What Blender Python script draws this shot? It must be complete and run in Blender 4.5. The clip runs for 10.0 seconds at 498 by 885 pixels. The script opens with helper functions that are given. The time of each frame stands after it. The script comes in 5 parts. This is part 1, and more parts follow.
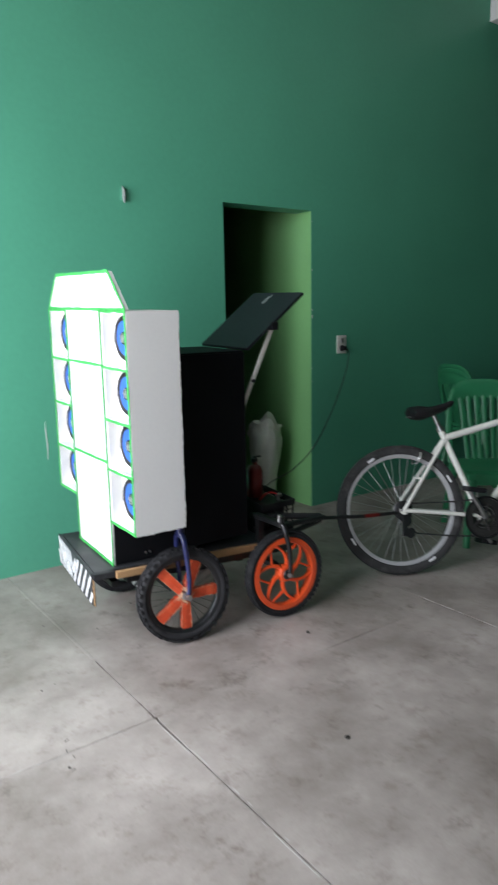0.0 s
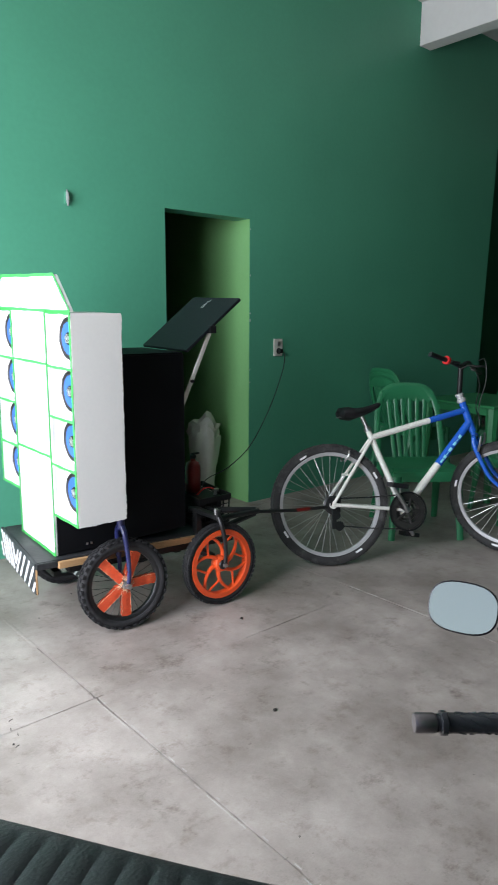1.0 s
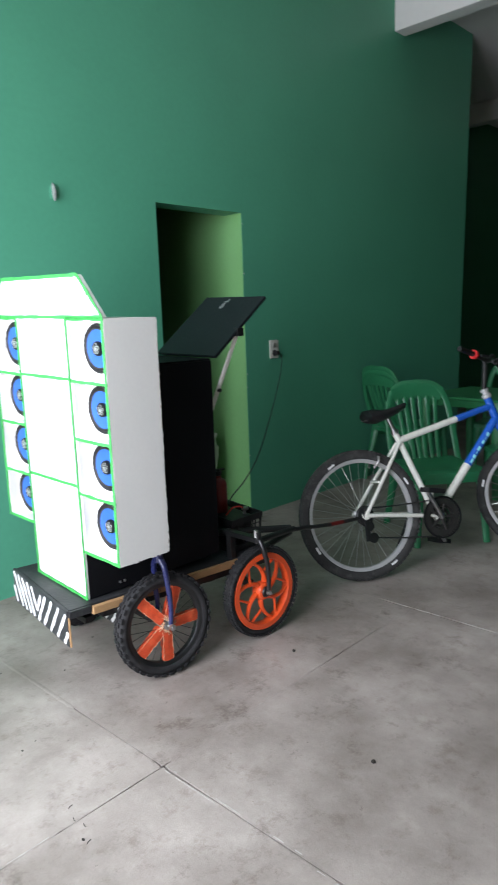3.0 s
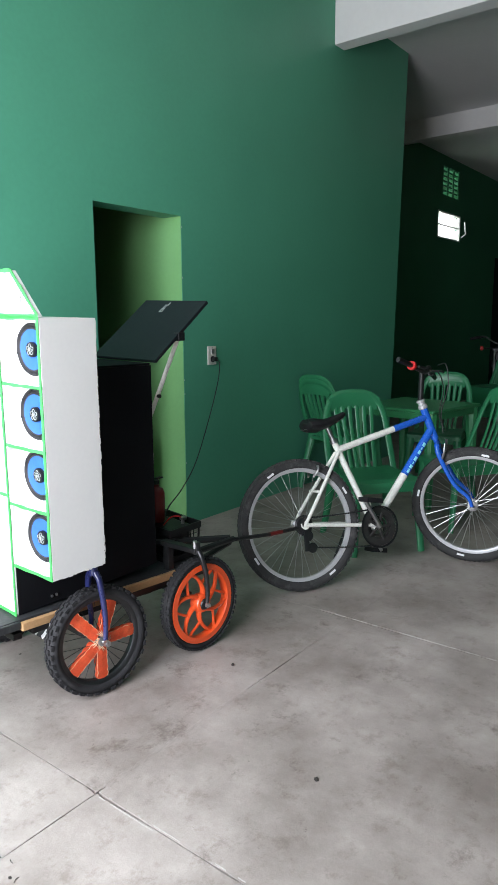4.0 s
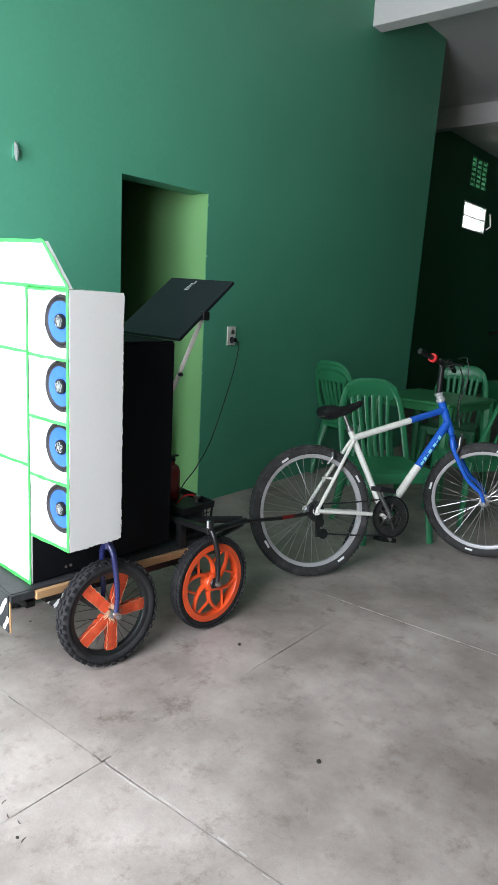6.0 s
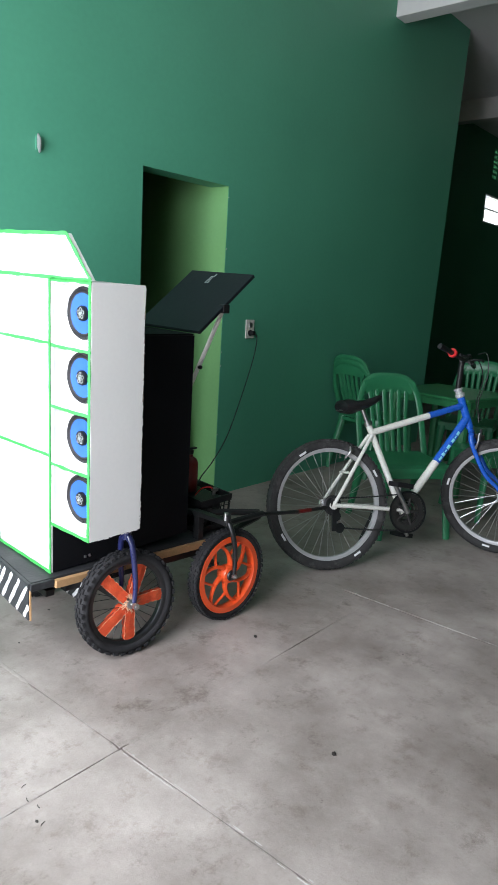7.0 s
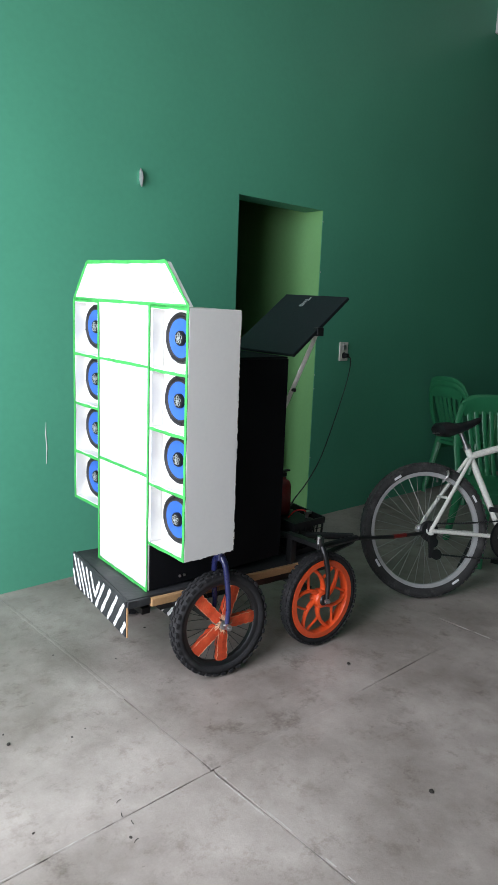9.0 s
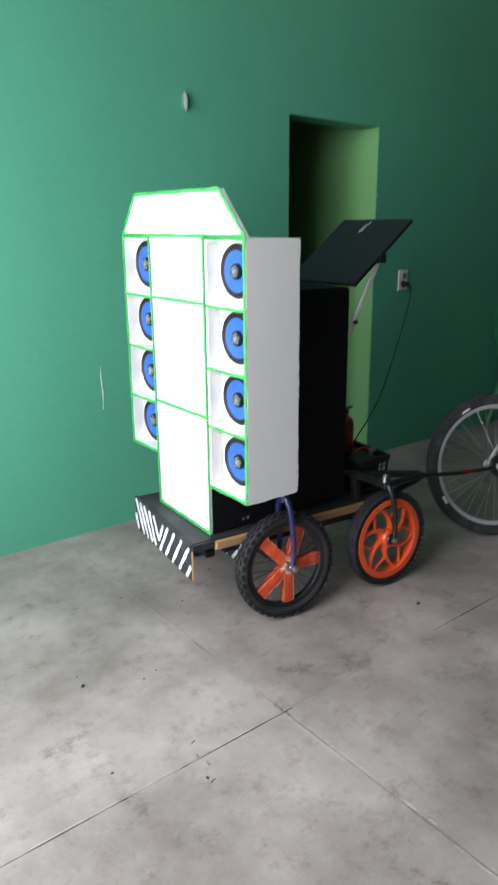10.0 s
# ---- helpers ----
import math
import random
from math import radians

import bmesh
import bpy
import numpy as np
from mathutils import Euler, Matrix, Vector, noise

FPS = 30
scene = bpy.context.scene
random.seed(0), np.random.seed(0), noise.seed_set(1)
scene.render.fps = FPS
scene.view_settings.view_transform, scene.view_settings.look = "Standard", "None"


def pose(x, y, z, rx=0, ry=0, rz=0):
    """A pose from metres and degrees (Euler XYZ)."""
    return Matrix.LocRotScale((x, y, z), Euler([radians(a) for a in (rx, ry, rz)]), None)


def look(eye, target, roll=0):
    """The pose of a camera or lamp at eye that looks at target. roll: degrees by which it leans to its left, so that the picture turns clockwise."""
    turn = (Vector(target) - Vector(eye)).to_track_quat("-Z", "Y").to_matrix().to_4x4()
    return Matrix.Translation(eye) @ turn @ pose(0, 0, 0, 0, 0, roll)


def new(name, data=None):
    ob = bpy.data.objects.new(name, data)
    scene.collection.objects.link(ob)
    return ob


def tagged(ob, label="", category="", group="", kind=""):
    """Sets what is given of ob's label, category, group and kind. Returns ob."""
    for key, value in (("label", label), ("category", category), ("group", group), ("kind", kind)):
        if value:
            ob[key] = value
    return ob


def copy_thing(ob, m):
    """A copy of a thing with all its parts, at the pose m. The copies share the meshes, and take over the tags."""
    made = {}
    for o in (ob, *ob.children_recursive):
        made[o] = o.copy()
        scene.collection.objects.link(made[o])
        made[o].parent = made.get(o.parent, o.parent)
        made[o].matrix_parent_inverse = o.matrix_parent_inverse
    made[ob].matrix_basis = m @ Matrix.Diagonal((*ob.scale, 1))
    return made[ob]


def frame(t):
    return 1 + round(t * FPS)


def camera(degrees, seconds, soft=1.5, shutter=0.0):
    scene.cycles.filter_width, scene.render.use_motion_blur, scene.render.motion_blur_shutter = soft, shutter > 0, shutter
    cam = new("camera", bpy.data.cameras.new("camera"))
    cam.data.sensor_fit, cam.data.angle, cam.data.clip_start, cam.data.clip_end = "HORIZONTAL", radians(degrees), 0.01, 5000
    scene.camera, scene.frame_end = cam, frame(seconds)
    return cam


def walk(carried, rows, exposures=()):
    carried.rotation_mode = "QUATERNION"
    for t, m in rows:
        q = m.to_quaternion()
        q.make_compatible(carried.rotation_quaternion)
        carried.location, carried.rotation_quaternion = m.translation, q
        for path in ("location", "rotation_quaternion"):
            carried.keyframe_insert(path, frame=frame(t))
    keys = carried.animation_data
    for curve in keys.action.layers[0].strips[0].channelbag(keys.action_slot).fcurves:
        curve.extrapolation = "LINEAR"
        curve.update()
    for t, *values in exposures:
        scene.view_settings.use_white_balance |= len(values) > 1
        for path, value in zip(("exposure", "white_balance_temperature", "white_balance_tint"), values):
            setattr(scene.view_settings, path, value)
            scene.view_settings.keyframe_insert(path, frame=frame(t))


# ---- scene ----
cam = camera(40.3, 10.0, soft=1.25, shutter=0.35)
PATH = [
    (0, (-2.389, -3.488, 1.319), (-1.229, -1.9, 0.958), -1.1),
    (0.1, (-2.409, -3.511, 1.313), (-1.197, -1.969, 0.932), -0.3),
    (0.2, (-2.423, -3.534, 1.313), (-1.138, -2.057, 0.918), 0.3),
    (0.3, (-2.437, -3.558, 1.312), (-1.137, -2.101, 0.889), 0.7),
    (0.4, (-2.453, -3.581, 1.315), (-1.177, -2.108, 0.874), -1.2),
    (0.5, (-2.471, -3.604, 1.31), (-1.187, -2.127, 0.899), -0.8),
    (0.6, (-2.47, -3.613, 1.316), (-1.194, -2.12, 0.936), -1.2),
    (0.8, (-2.473, -3.627, 1.325), (-1.154, -2.172, 0.953), 0.7),
    (1, (-2.484, -3.634, 1.338), (-1.188, -2.155, 0.976), 0.3),
    (1.2, (-2.491, -3.616, 1.337), (-1.219, -2.122, 0.951), -1.3),
    (1.5, (-2.51, -3.589, 1.333), (-1.206, -2.131, 0.918), -1.2),
    (1.7, (-2.51, -3.523, 1.339), (-1.216, -2.046, 0.961), -1.8),
    (2, (-2.507, -3.425, 1.355), (-1.199, -1.945, 1.037), -2.2),
    (2.2, (-2.514, -3.359, 1.351), (-1.228, -1.862, 1.023), -2.3),
    (2.5, (-2.522, -3.261, 1.347), (-1.195, -1.809, 0.984), -0.2),
    (2.7, (-2.559, -3.194, 1.343), (-1.183, -1.782, 1.011), -1.2),
    (3, (-2.576, -3.108, 1.334), (-1.149, -1.753, 0.976), -2.0),
    (3.2, (-2.501, -3.068, 1.3), (-1.002, -1.795, 0.938), -2.4),
    (4.3, (-2.581, -3.011, 1.334), (-1.003, -1.834, 0.984), 0.6),
    (4.5, (-2.594, -2.991, 1.333), (-1.011, -1.825, 0.966), 1.6),
    (5, (-2.586, -3.001, 1.332), (-1.042, -1.785, 0.961), 2.3),
    (6.5, (-2.584, -3.001, 1.335), (-1.047, -1.788, 0.927), 3.3),
    (7, (-2.598, -2.995, 1.335), (-1.088, -1.753, 0.917), 3.4),
    (7.5, (-2.606, -2.983, 1.324), (-1.158, -1.667, 0.908), 3.2),
    (7.7, (-2.604, -2.985, 1.328), (-1.207, -1.619, 0.901), 2.8),
    (8, (-2.598, -2.984, 1.327), (-1.247, -1.563, 0.93), 2.2),
    (8.5, (-2.603, -2.994, 1.332), (-1.241, -1.584, 0.933), 1.8),
    (9, (-2.602, -2.991, 1.333), (-1.272, -1.543, 0.968), 2.2),
    (9.5, (-2.605, -2.991, 1.334), (-1.283, -1.536, 0.966), 2.0),
    (9.7, (-2.597, -2.969, 1.326), (-1.331, -1.482, 0.91), 0.9),
    (9.8, (-2.598, -2.953, 1.323), (-1.351, -1.461, 0.869), 0.4),
    (10, (-2.569, -2.9, 1.317), (-1.38, -1.387, 0.772), -0.6),
]
EXPOSURES = [(t, e - 0.06, 6680, 25) for t, e in ((0.0, -0.12), (1.0, 0.20), (3.0, 0.06), (4.5, 0.52), (5.0, 0.42), (6.5, 0.30), (7.5, -0.02), (8.5, -0.32), (9.0, -0.30), (10.0, -0.30))]
walk(cam, [(t, look(eye, target, roll)) for t, eye, target, roll in PATH], EXPOSURES)

# ---- world, light and exposure ----
world = bpy.data.worlds.new("world")
scene.world = world
world.use_nodes = True
wn = world.node_tree
sky = wn.nodes.new("ShaderNodeTexSky")
sky.sky_type, sky.sun_disc = "NISHITA", False
sky.sun_elevation, sky.sun_rotation = radians(58), radians(200)
wn.links.new(sky.outputs["Color"], wn.nodes["Background"].inputs["Color"])
wn.nodes["Background"].inputs["Strength"].default_value = 0.12
sun_data = bpy.data.lights.new("sun", "SUN")
sun_data.energy, sun_data.angle, sun_data.color = 3.8, radians(0.6), (1.0, 0.95, 0.87)
sun = new("sun", sun_data)
sun.matrix_world = look((-8, 4, 14), (-5, 0, 0))


def window_light(name, eye, target, sx, sy, watts, color, spread):
    data = bpy.data.lights.new(name, "AREA")
    data.shape, data.size, data.size_y, data.energy, data.color = "RECTANGLE", sx, sy, watts, color
    data.spread = radians(spread)
    ob = new(name, data)
    ob.matrix_world = look(eye, target)
    return ob


# daylight that enters through the wide front opening of the garage
window_light("front_opening_light", (-3.20, -1.50, 1.55), (3.5, -1.42, 0.40), 2.0, 2.4, 158, (0.82, 0.955, 1.0), 158)

# ---- materials ----


def material(name, color, rough=0.6, metal=0.0, vary=0.12, scale=6.0, fine=60.0, bump=0.15, spot=0.0, spot_color=(0.1, 0.1, 0.1), coat=0.0, spec=0.5):
    """A painted or raw surface: colour drift at two scales, fine relief and optional stains."""
    m = bpy.data.materials.new(name)
    m.use_nodes = True
    t = m.node_tree
    b = t.nodes["Principled BSDF"]
    b.inputs["Roughness"].default_value = rough
    b.inputs["Metallic"].default_value = metal
    b.inputs["Coat Weight"].default_value = coat
    b.inputs["Specular IOR Level"].default_value = spec
    co = t.nodes.new("ShaderNodeTexCoord")
    big = t.nodes.new("ShaderNodeTexNoise")
    big.inputs["Scale"].default_value, big.inputs["Detail"].default_value = scale, 5
    small = t.nodes.new("ShaderNodeTexNoise")
    small.inputs["Scale"].default_value, small.inputs["Detail"].default_value = fine, 4
    for n in (big, small):
        t.links.new(co.outputs["Object"], n.inputs["Vector"])
    ramp = t.nodes.new("ShaderNodeValToRGB")
    lo = [max(0.0, c * (1 - vary)) for c in color]
    hi = [min(1.0, c * (1 + vary)) for c in color]
    ramp.color_ramp.elements[0].position, ramp.color_ramp.elements[1].position = 0.3, 0.7
    ramp.color_ramp.elements[0].color, ramp.color_ramp.elements[1].color = (*lo, 1), (*hi, 1)
    mix = t.nodes.new("ShaderNodeMath")
    mix.operation = "MULTIPLY_ADD"
    mix.inputs[1].default_value, mix.inputs[2].default_value = 0.35, 0.0
    add = t.nodes.new("ShaderNodeMath")
    add.operation = "MULTIPLY_ADD"
    add.inputs[1].default_value = 0.65
    t.links.new(small.outputs["Fac"], mix.inputs[0])
    t.links.new(big.outputs["Fac"], add.inputs[0])
    t.links.new(mix.outputs[0], add.inputs[2])
    t.links.new(add.outputs[0], ramp.inputs["Fac"])
    out = ramp.outputs["Color"]
    if spot:
        st = t.nodes.new("ShaderNodeTexNoise")
        st.inputs["Scale"].default_value, st.inputs["Detail"].default_value, st.inputs["Roughness"].default_value = scale * 0.7, 8, 0.7
        t.links.new(co.outputs["Object"], st.inputs["Vector"])
        sr = t.nodes.new("ShaderNodeValToRGB")
        sr.color_ramp.elements[0].position, sr.color_ramp.elements[1].position = 0.52, 0.78
        t.links.new(st.outputs["Fac"], sr.inputs["Fac"])
        k = t.nodes.new("ShaderNodeMath")
        k.operation = "MULTIPLY"
        k.inputs[1].default_value = spot
        t.links.new(sr.outputs["Color"], k.inputs[0])
        mx = t.nodes.new("ShaderNodeMixRGB")
        mx.inputs["Color2"].default_value = (*spot_color, 1)
        t.links.new(k.outputs[0], mx.inputs["Fac"])
        t.links.new(out, mx.inputs["Color1"])
        out = mx.outputs["Color"]
    t.links.new(out, b.inputs["Base Color"])
    rr = t.nodes.new("ShaderNodeMapRange")
    rr.inputs["To Min"].default_value, rr.inputs["To Max"].default_value = max(0.02, rough - 0.1), min(1.0, rough + 0.1)
    t.links.new(small.outputs["Fac"], rr.inputs["Value"])
    t.links.new(rr.outputs["Result"], b.inputs["Roughness"])
    if bump:
        bp = t.nodes.new("ShaderNodeBump")
        bp.inputs["Strength"].default_value, bp.inputs["Distance"].default_value = bump, 0.004
        t.links.new(small.outputs["Fac"], bp.inputs["Height"])
        t.links.new(bp.outputs["Normal"], b.inputs["Normal"])
    return m


def concrete(name, joints=True):
    """Trowelled grey cement: broad clouds, trowel marks, dark oil spots, pale scuffs and pits."""
    m = bpy.data.materials.new(name)
    m.use_nodes = True
    t = m.node_tree
    b = t.nodes["Principled BSDF"]
    geo = t.nodes.new("ShaderNodeNewGeometry")

    def noise_at(scale, detail, rough=0.6, stretch=(1, 1, 1)):
        mp = t.nodes.new("ShaderNodeMapping")
        mp.inputs["Scale"].default_value = stretch
        t.links.new(geo.outputs["Position"], mp.inputs["Vector"])
        n = t.nodes.new("ShaderNodeTexNoise")
        n.inputs["Scale"].default_value, n.inputs["Detail"].default_value, n.inputs["Roughness"].default_value = scale, detail, rough
        t.links.new(mp.outputs["Vector"], n.inputs["Vector"])
        return n.outputs["Fac"]

    def ramp(fac, p0, p1, c0, c1):
        r = t.nodes.new("ShaderNodeValToRGB")
        r.color_ramp.elements[0].position, r.color_ramp.elements[1].position = p0, p1
        r.color_ramp.elements[0].color, r.color_ramp.elements[1].color = (*c0, 1), (*c1, 1)
        t.links.new(fac, r.inputs["Fac"])
        return r.outputs["Color"]

    def mixed(kind, fac, a, c):
        x = t.nodes.new("ShaderNodeMixRGB")
        x.blend_type = kind
        x.inputs["Fac"].default_value = fac
        t.links.new(a, x.inputs["Color1"])
        t.links.new(c, x.inputs["Color2"])
        return x.outputs["Color"]

    base = ramp(noise_at(1.7, 9, 0.62), 0.36, 0.66, (0.228, 0.192, 0.168), (0.446, 0.392, 0.356))
    swirl = ramp(noise_at(5.5, 9, 0.7, (1.3, 0.8, 1)), 0.34, 0.66, (0.76, 0.745, 0.73), (1.08, 1.08, 1.08))
    base = mixed("MULTIPLY", 0.6, base, swirl)
    oil = ramp(noise_at(4.3, 8, 0.78), 0.57, 0.68, (1, 1, 1), (0.50, 0.465, 0.44))
    base = mixed("MULTIPLY", 0.9, base, oil)
    smear = ramp(noise_at(2.0, 7, 0.7, (1.0, 2.2, 1)), 0.58, 0.72, (1, 1, 1), (0.72, 0.70, 0.68))
    base = mixed("MULTIPLY", 0.6, base, smear)
    blotch = ramp(noise_at(10.5, 9, 0.78), 0.53, 0.63, (1, 1, 1), (0.76, 0.735, 0.71))
    base = mixed("MULTIPLY", 0.85, base, blotch)
    pit = ramp(noise_at(34, 5, 0.7), 0.66, 0.72, (1, 1, 1), (0.55, 0.52, 0.5))
    base = mixed("MULTIPLY", 0.85, base, pit)
    grain = ramp(noise_at(170, 3, 0.6), 0.3, 0.7, (0.92, 0.92, 0.92), (1.05, 1.05, 1.05))
    base = mixed("MULTIPLY", 0.7, base, grain)
    scuff = ramp(noise_at(13, 9, 0.82, (1.6, 0.8, 1)), 0.64, 0.74, (0, 0, 0), (0.17, 0.165, 0.16))
    base = mixed("ADD", 0.75, base, scuff)
    # dirt and pale broken cement that gather along the sawn joints
    split = t.nodes.new("ShaderNodeSeparateXYZ")
    t.links.new(geo.outputs["Position"], split.inputs["Vector"])

    def math_node(op, a, c, d=None):
        n = t.nodes.new("ShaderNodeMath")
        n.operation = op
        for i, v in enumerate((a, c, d)):
            if v is None:
                continue
            if isinstance(v, (int, float)):
                n.inputs[i].default_value = v
            else:
                t.links.new(v, n.inputs[i])
        return n.outputs[0]

    near = math_node("MINIMUM", math_node("PINGPONG", math_node("ADD", split.outputs["X"], 1.43), 0.74), math_node("PINGPONG", math_node("ADD", split.outputs["Y"], 1.61), 0.74))
    wander = math_node("MULTIPLY_ADD", noise_at(22, 6, 0.75), -0.05, near)

    def band(reach, patch):
        n = t.nodes.new("ShaderNodeMapRange")
        n.inputs["From Min"].default_value, n.inputs["From Max"].default_value = reach - 0.03, reach - 0.038
        t.links.new(wander, n.inputs["Value"])
        return math_node("MULTIPLY", n.outputs["Result"], patch)

    def mask(fac, p0, p1):
        return ramp(fac, p0, p1, (0, 0, 0), (1, 1, 1))

    for reach, fac, tone in () if not joints else ((0.017, mask(noise_at(3.1, 5), 0.5, 0.62), (0.13, 0.118, 0.108)), (0.0095, mask(noise_at(4.7, 6), 0.52, 0.60), (0.58, 0.56, 0.53))):
        x = t.nodes.new("ShaderNodeMixRGB")
        x.inputs["Color2"].default_value = (*tone, 1)
        t.links.new(math_node("MULTIPLY", band(reach, fac), 0.22), x.inputs["Fac"])
        t.links.new(base, x.inputs["Color1"])
        base = x.outputs["Color"]
    t.links.new(base, b.inputs["Base Color"])
    rr = t.nodes.new("ShaderNodeMapRange")
    rr.inputs["To Min"].default_value, rr.inputs["To Max"].default_value = 0.33, 0.62
    t.links.new(noise_at(4, 6), rr.inputs["Value"])
    t.links.new(rr.outputs["Result"], b.inputs["Roughness"])
    bp = t.nodes.new("ShaderNodeBump")
    bp.inputs["Strength"].default_value, bp.inputs["Distance"].default_value = 0.25, 0.006
    t.links.new(noise_at(30, 8, 0.7), bp.inputs["Height"])
    t.links.new(bp.outputs["Normal"], b.inputs["Normal"])
    return m


M_floor = concrete("cement_floor")
M_filling = concrete("smoothed_cement", False)
M_wall = material("green_wall_paint", (0.070, 0.340, 0.216), 0.40, vary=0.07, scale=1.3, fine=35, bump=0.18, spot=0.12, spot_color=(0.105, 0.38, 0.238), spec=0.3)
# the wall green with shade put into its colour, for far and unseen walls
M_wall_shaded = material("shaded_green_wall_paint", (0.03, 0.16, 0.085), 0.5, vary=0.1, scale=1.3, fine=35, bump=0.15, spec=0.2)
M_jamb = material("light_green_paint", (0.17, 0.42, 0.16), 0.55, vary=0.08, scale=2.0, fine=40, bump=0.2, spot=0.25, spot_color=(0.2, 0.45, 0.24), spec=0.25)
M_pale_cement = material("pale_crumbled_cement", (0.42, 0.39, 0.36), 0.85, vary=0.2, scale=25, fine=150, bump=0.4)
M_ceiling = material("white_ceiling_paint", (0.66, 0.66, 0.66), 0.7, vary=0.05, scale=0.9, fine=25, bump=0.1)
# near black: the back room's darkness is put into this colour
M_near_black_room = material("near_black_room_shade", (0.010, 0.017, 0.012), 0.8, vary=0.15, scale=2, spec=0.1)
M_outside = material("street_cement", (0.60, 0.51, 0.31), 0.8, vary=0.12, scale=0.8)
M_white = material("white_board_paint", (0.755, 0.75, 0.72), 0.38, vary=0.035, scale=4, fine=70, bump=0.08, spot=0.2, spot_color=(0.7, 0.7, 0.7))
M_white_satin = material("pale_grey_satin_board", (0.60, 0.61, 0.63), 0.22, vary=0.03, scale=3, fine=60, bump=0.04)
M_tape = material("green_tape", (0.028, 0.36, 0.075), 0.5, vary=0.35, scale=22, fine=120, bump=0.1)
M_black = material("black_board_paint", (0.006, 0.0065, 0.008), 0.6, vary=0.3, scale=4, fine=80, bump=0.12, spot=0.2, spot_color=(0.012, 0.013, 0.016), spec=0.12)
M_lid = material("black_laminate", (0.010, 0.012, 0.015), 0.5, vary=0.15, scale=5, fine=120, bump=0.05, spec=0.25)
M_deck = material("scuffed_black_deck", (0.03, 0.032, 0.034), 0.5, vary=0.3, scale=8, fine=90, bump=0.25, spot=0.6, spot_color=(0.1, 0.1, 0.1), spec=0.3)
M_bare_board = material("bare_fibre_board", (0.34, 0.29, 0.24), 0.8, vary=0.2, scale=40)
M_wood = material("raw_pine", (0.45, 0.26, 0.12), 0.65, vary=0.25, scale=9, fine=140, bump=0.3, spot=0.4, spot_color=(0.22, 0.11, 0.05))
M_rubber = material("black_rubber", (0.022, 0.022, 0.023), 0.75, vary=0.3, scale=20, fine=160, bump=0.25, spot=0.4, spot_color=(0.075, 0.07, 0.068), spec=0.2)
M_rubber_grey = material("dusty_rubber", (0.040, 0.040, 0.039), 0.8, vary=0.3, scale=14, fine=150, bump=0.25, spot=0.7, spot_color=(0.17, 0.165, 0.158), spec=0.2)
M_orange = material("orange_paint", (0.80, 0.088, 0.019), 0.32, vary=0.12, scale=14, fine=120, bump=0.08, coat=0.3)
M_orange_tape = material("orange_cloth_tape", (0.58, 0.062, 0.016), 0.6, vary=0.25, scale=40, fine=200, bump=0.5, spot=0.4, spot_color=(0.75, 0.22, 0.08))
M_navy = material("navy_enamel", (0.015, 0.02, 0.085), 0.3, vary=0.2, scale=20, fine=100, bump=0.05, coat=0.4)
M_black_metal = material("black_enamel", (0.009, 0.0095, 0.010), 0.38, vary=0.3, scale=25, fine=120, bump=0.1, spot=0.3, spot_color=(0.06, 0.06, 0.06))
M_steel = material("worn_steel", (0.5, 0.5, 0.5), 0.35, metal=1.0, vary=0.2, scale=30, fine=160, bump=0.1, spot=0.3, spot_color=(0.2, 0.16, 0.12))
M_alloy = material("brushed_alloy_rim", (0.5, 0.5, 0.5), 0.42, metal=0.35, vary=0.1, scale=12, fine=120, bump=0.05)
M_chainset = material("greasy_dark_steel", (0.055, 0.052, 0.05), 0.4, metal=0.6, vary=0.4, scale=30, fine=150, bump=0.1)
M_bike_white = material("white_bicycle_enamel", (0.75, 0.75, 0.68), 0.28, vary=0.06, scale=12, fine=100, bump=0.04, coat=0.4, spot=0.25, spot_color=(0.4, 0.38, 0.34))
M_bike_blue = material("blue_bicycle_enamel", (0.007, 0.105, 0.52), 0.25, vary=0.1, scale=12, fine=100, bump=0.04, coat=0.5)
M_cyan = material("pale_cyan_decal", (0.25, 0.75, 0.85), 0.4, vary=0.05)
M_sticker = material("white_sticker", (0.8, 0.8, 0.8), 0.4, vary=0.05)
M_black_plastic = material("black_plastic", (0.009, 0.009, 0.010), 0.42, vary=0.2, scale=20, fine=200, bump=0.12, spec=0.35)
M_grip = material("shiny_black_rubber", (0.028, 0.03, 0.033), 0.17, vary=0.2, scale=30, fine=200, bump=0.1)
M_red = material("red_plastic", (0.6, 0.02, 0.02), 0.35, vary=0.1, scale=20)
M_dark_red = material("red_enamel", (0.17, 0.01, 0.008), 0.35, vary=0.15, scale=20, spot=0.3, spot_color=(0.12, 0.01, 0.01))
M_cone = material("blue_speaker_cone", (0.013, 0.10, 0.40), 0.6, vary=0.12, scale=30, fine=200, bump=0.1)
M_surround = material("black_foam_surround", (0.02, 0.02, 0.022), 0.65, vary=0.2, scale=60)
M_silver = material("silver_print", (0.45, 0.47, 0.47), 0.35, metal=0.4, vary=0.2, scale=50)
M_silver_dull = material("dull_grey_metal", (0.20, 0.18, 0.185), 0.38, metal=0.8, vary=0.15, scale=40)
M_chair = material("green_moulded_plastic", (0.016, 0.20, 0.085), 0.33, vary=0.08, scale=6, fine=90, bump=0.03)
M_table = material("green_table_plastic", (0.02, 0.2, 0.075), 0.36, vary=0.08, scale=6, fine=90, bump=0.03)
M_sack = material("woven_white_sack", (0.5, 0.52, 0.46), 0.85, vary=0.15, scale=10, fine=250, bump=0.5, spot=0.3, spot_color=(0.28, 0.28, 0.24))
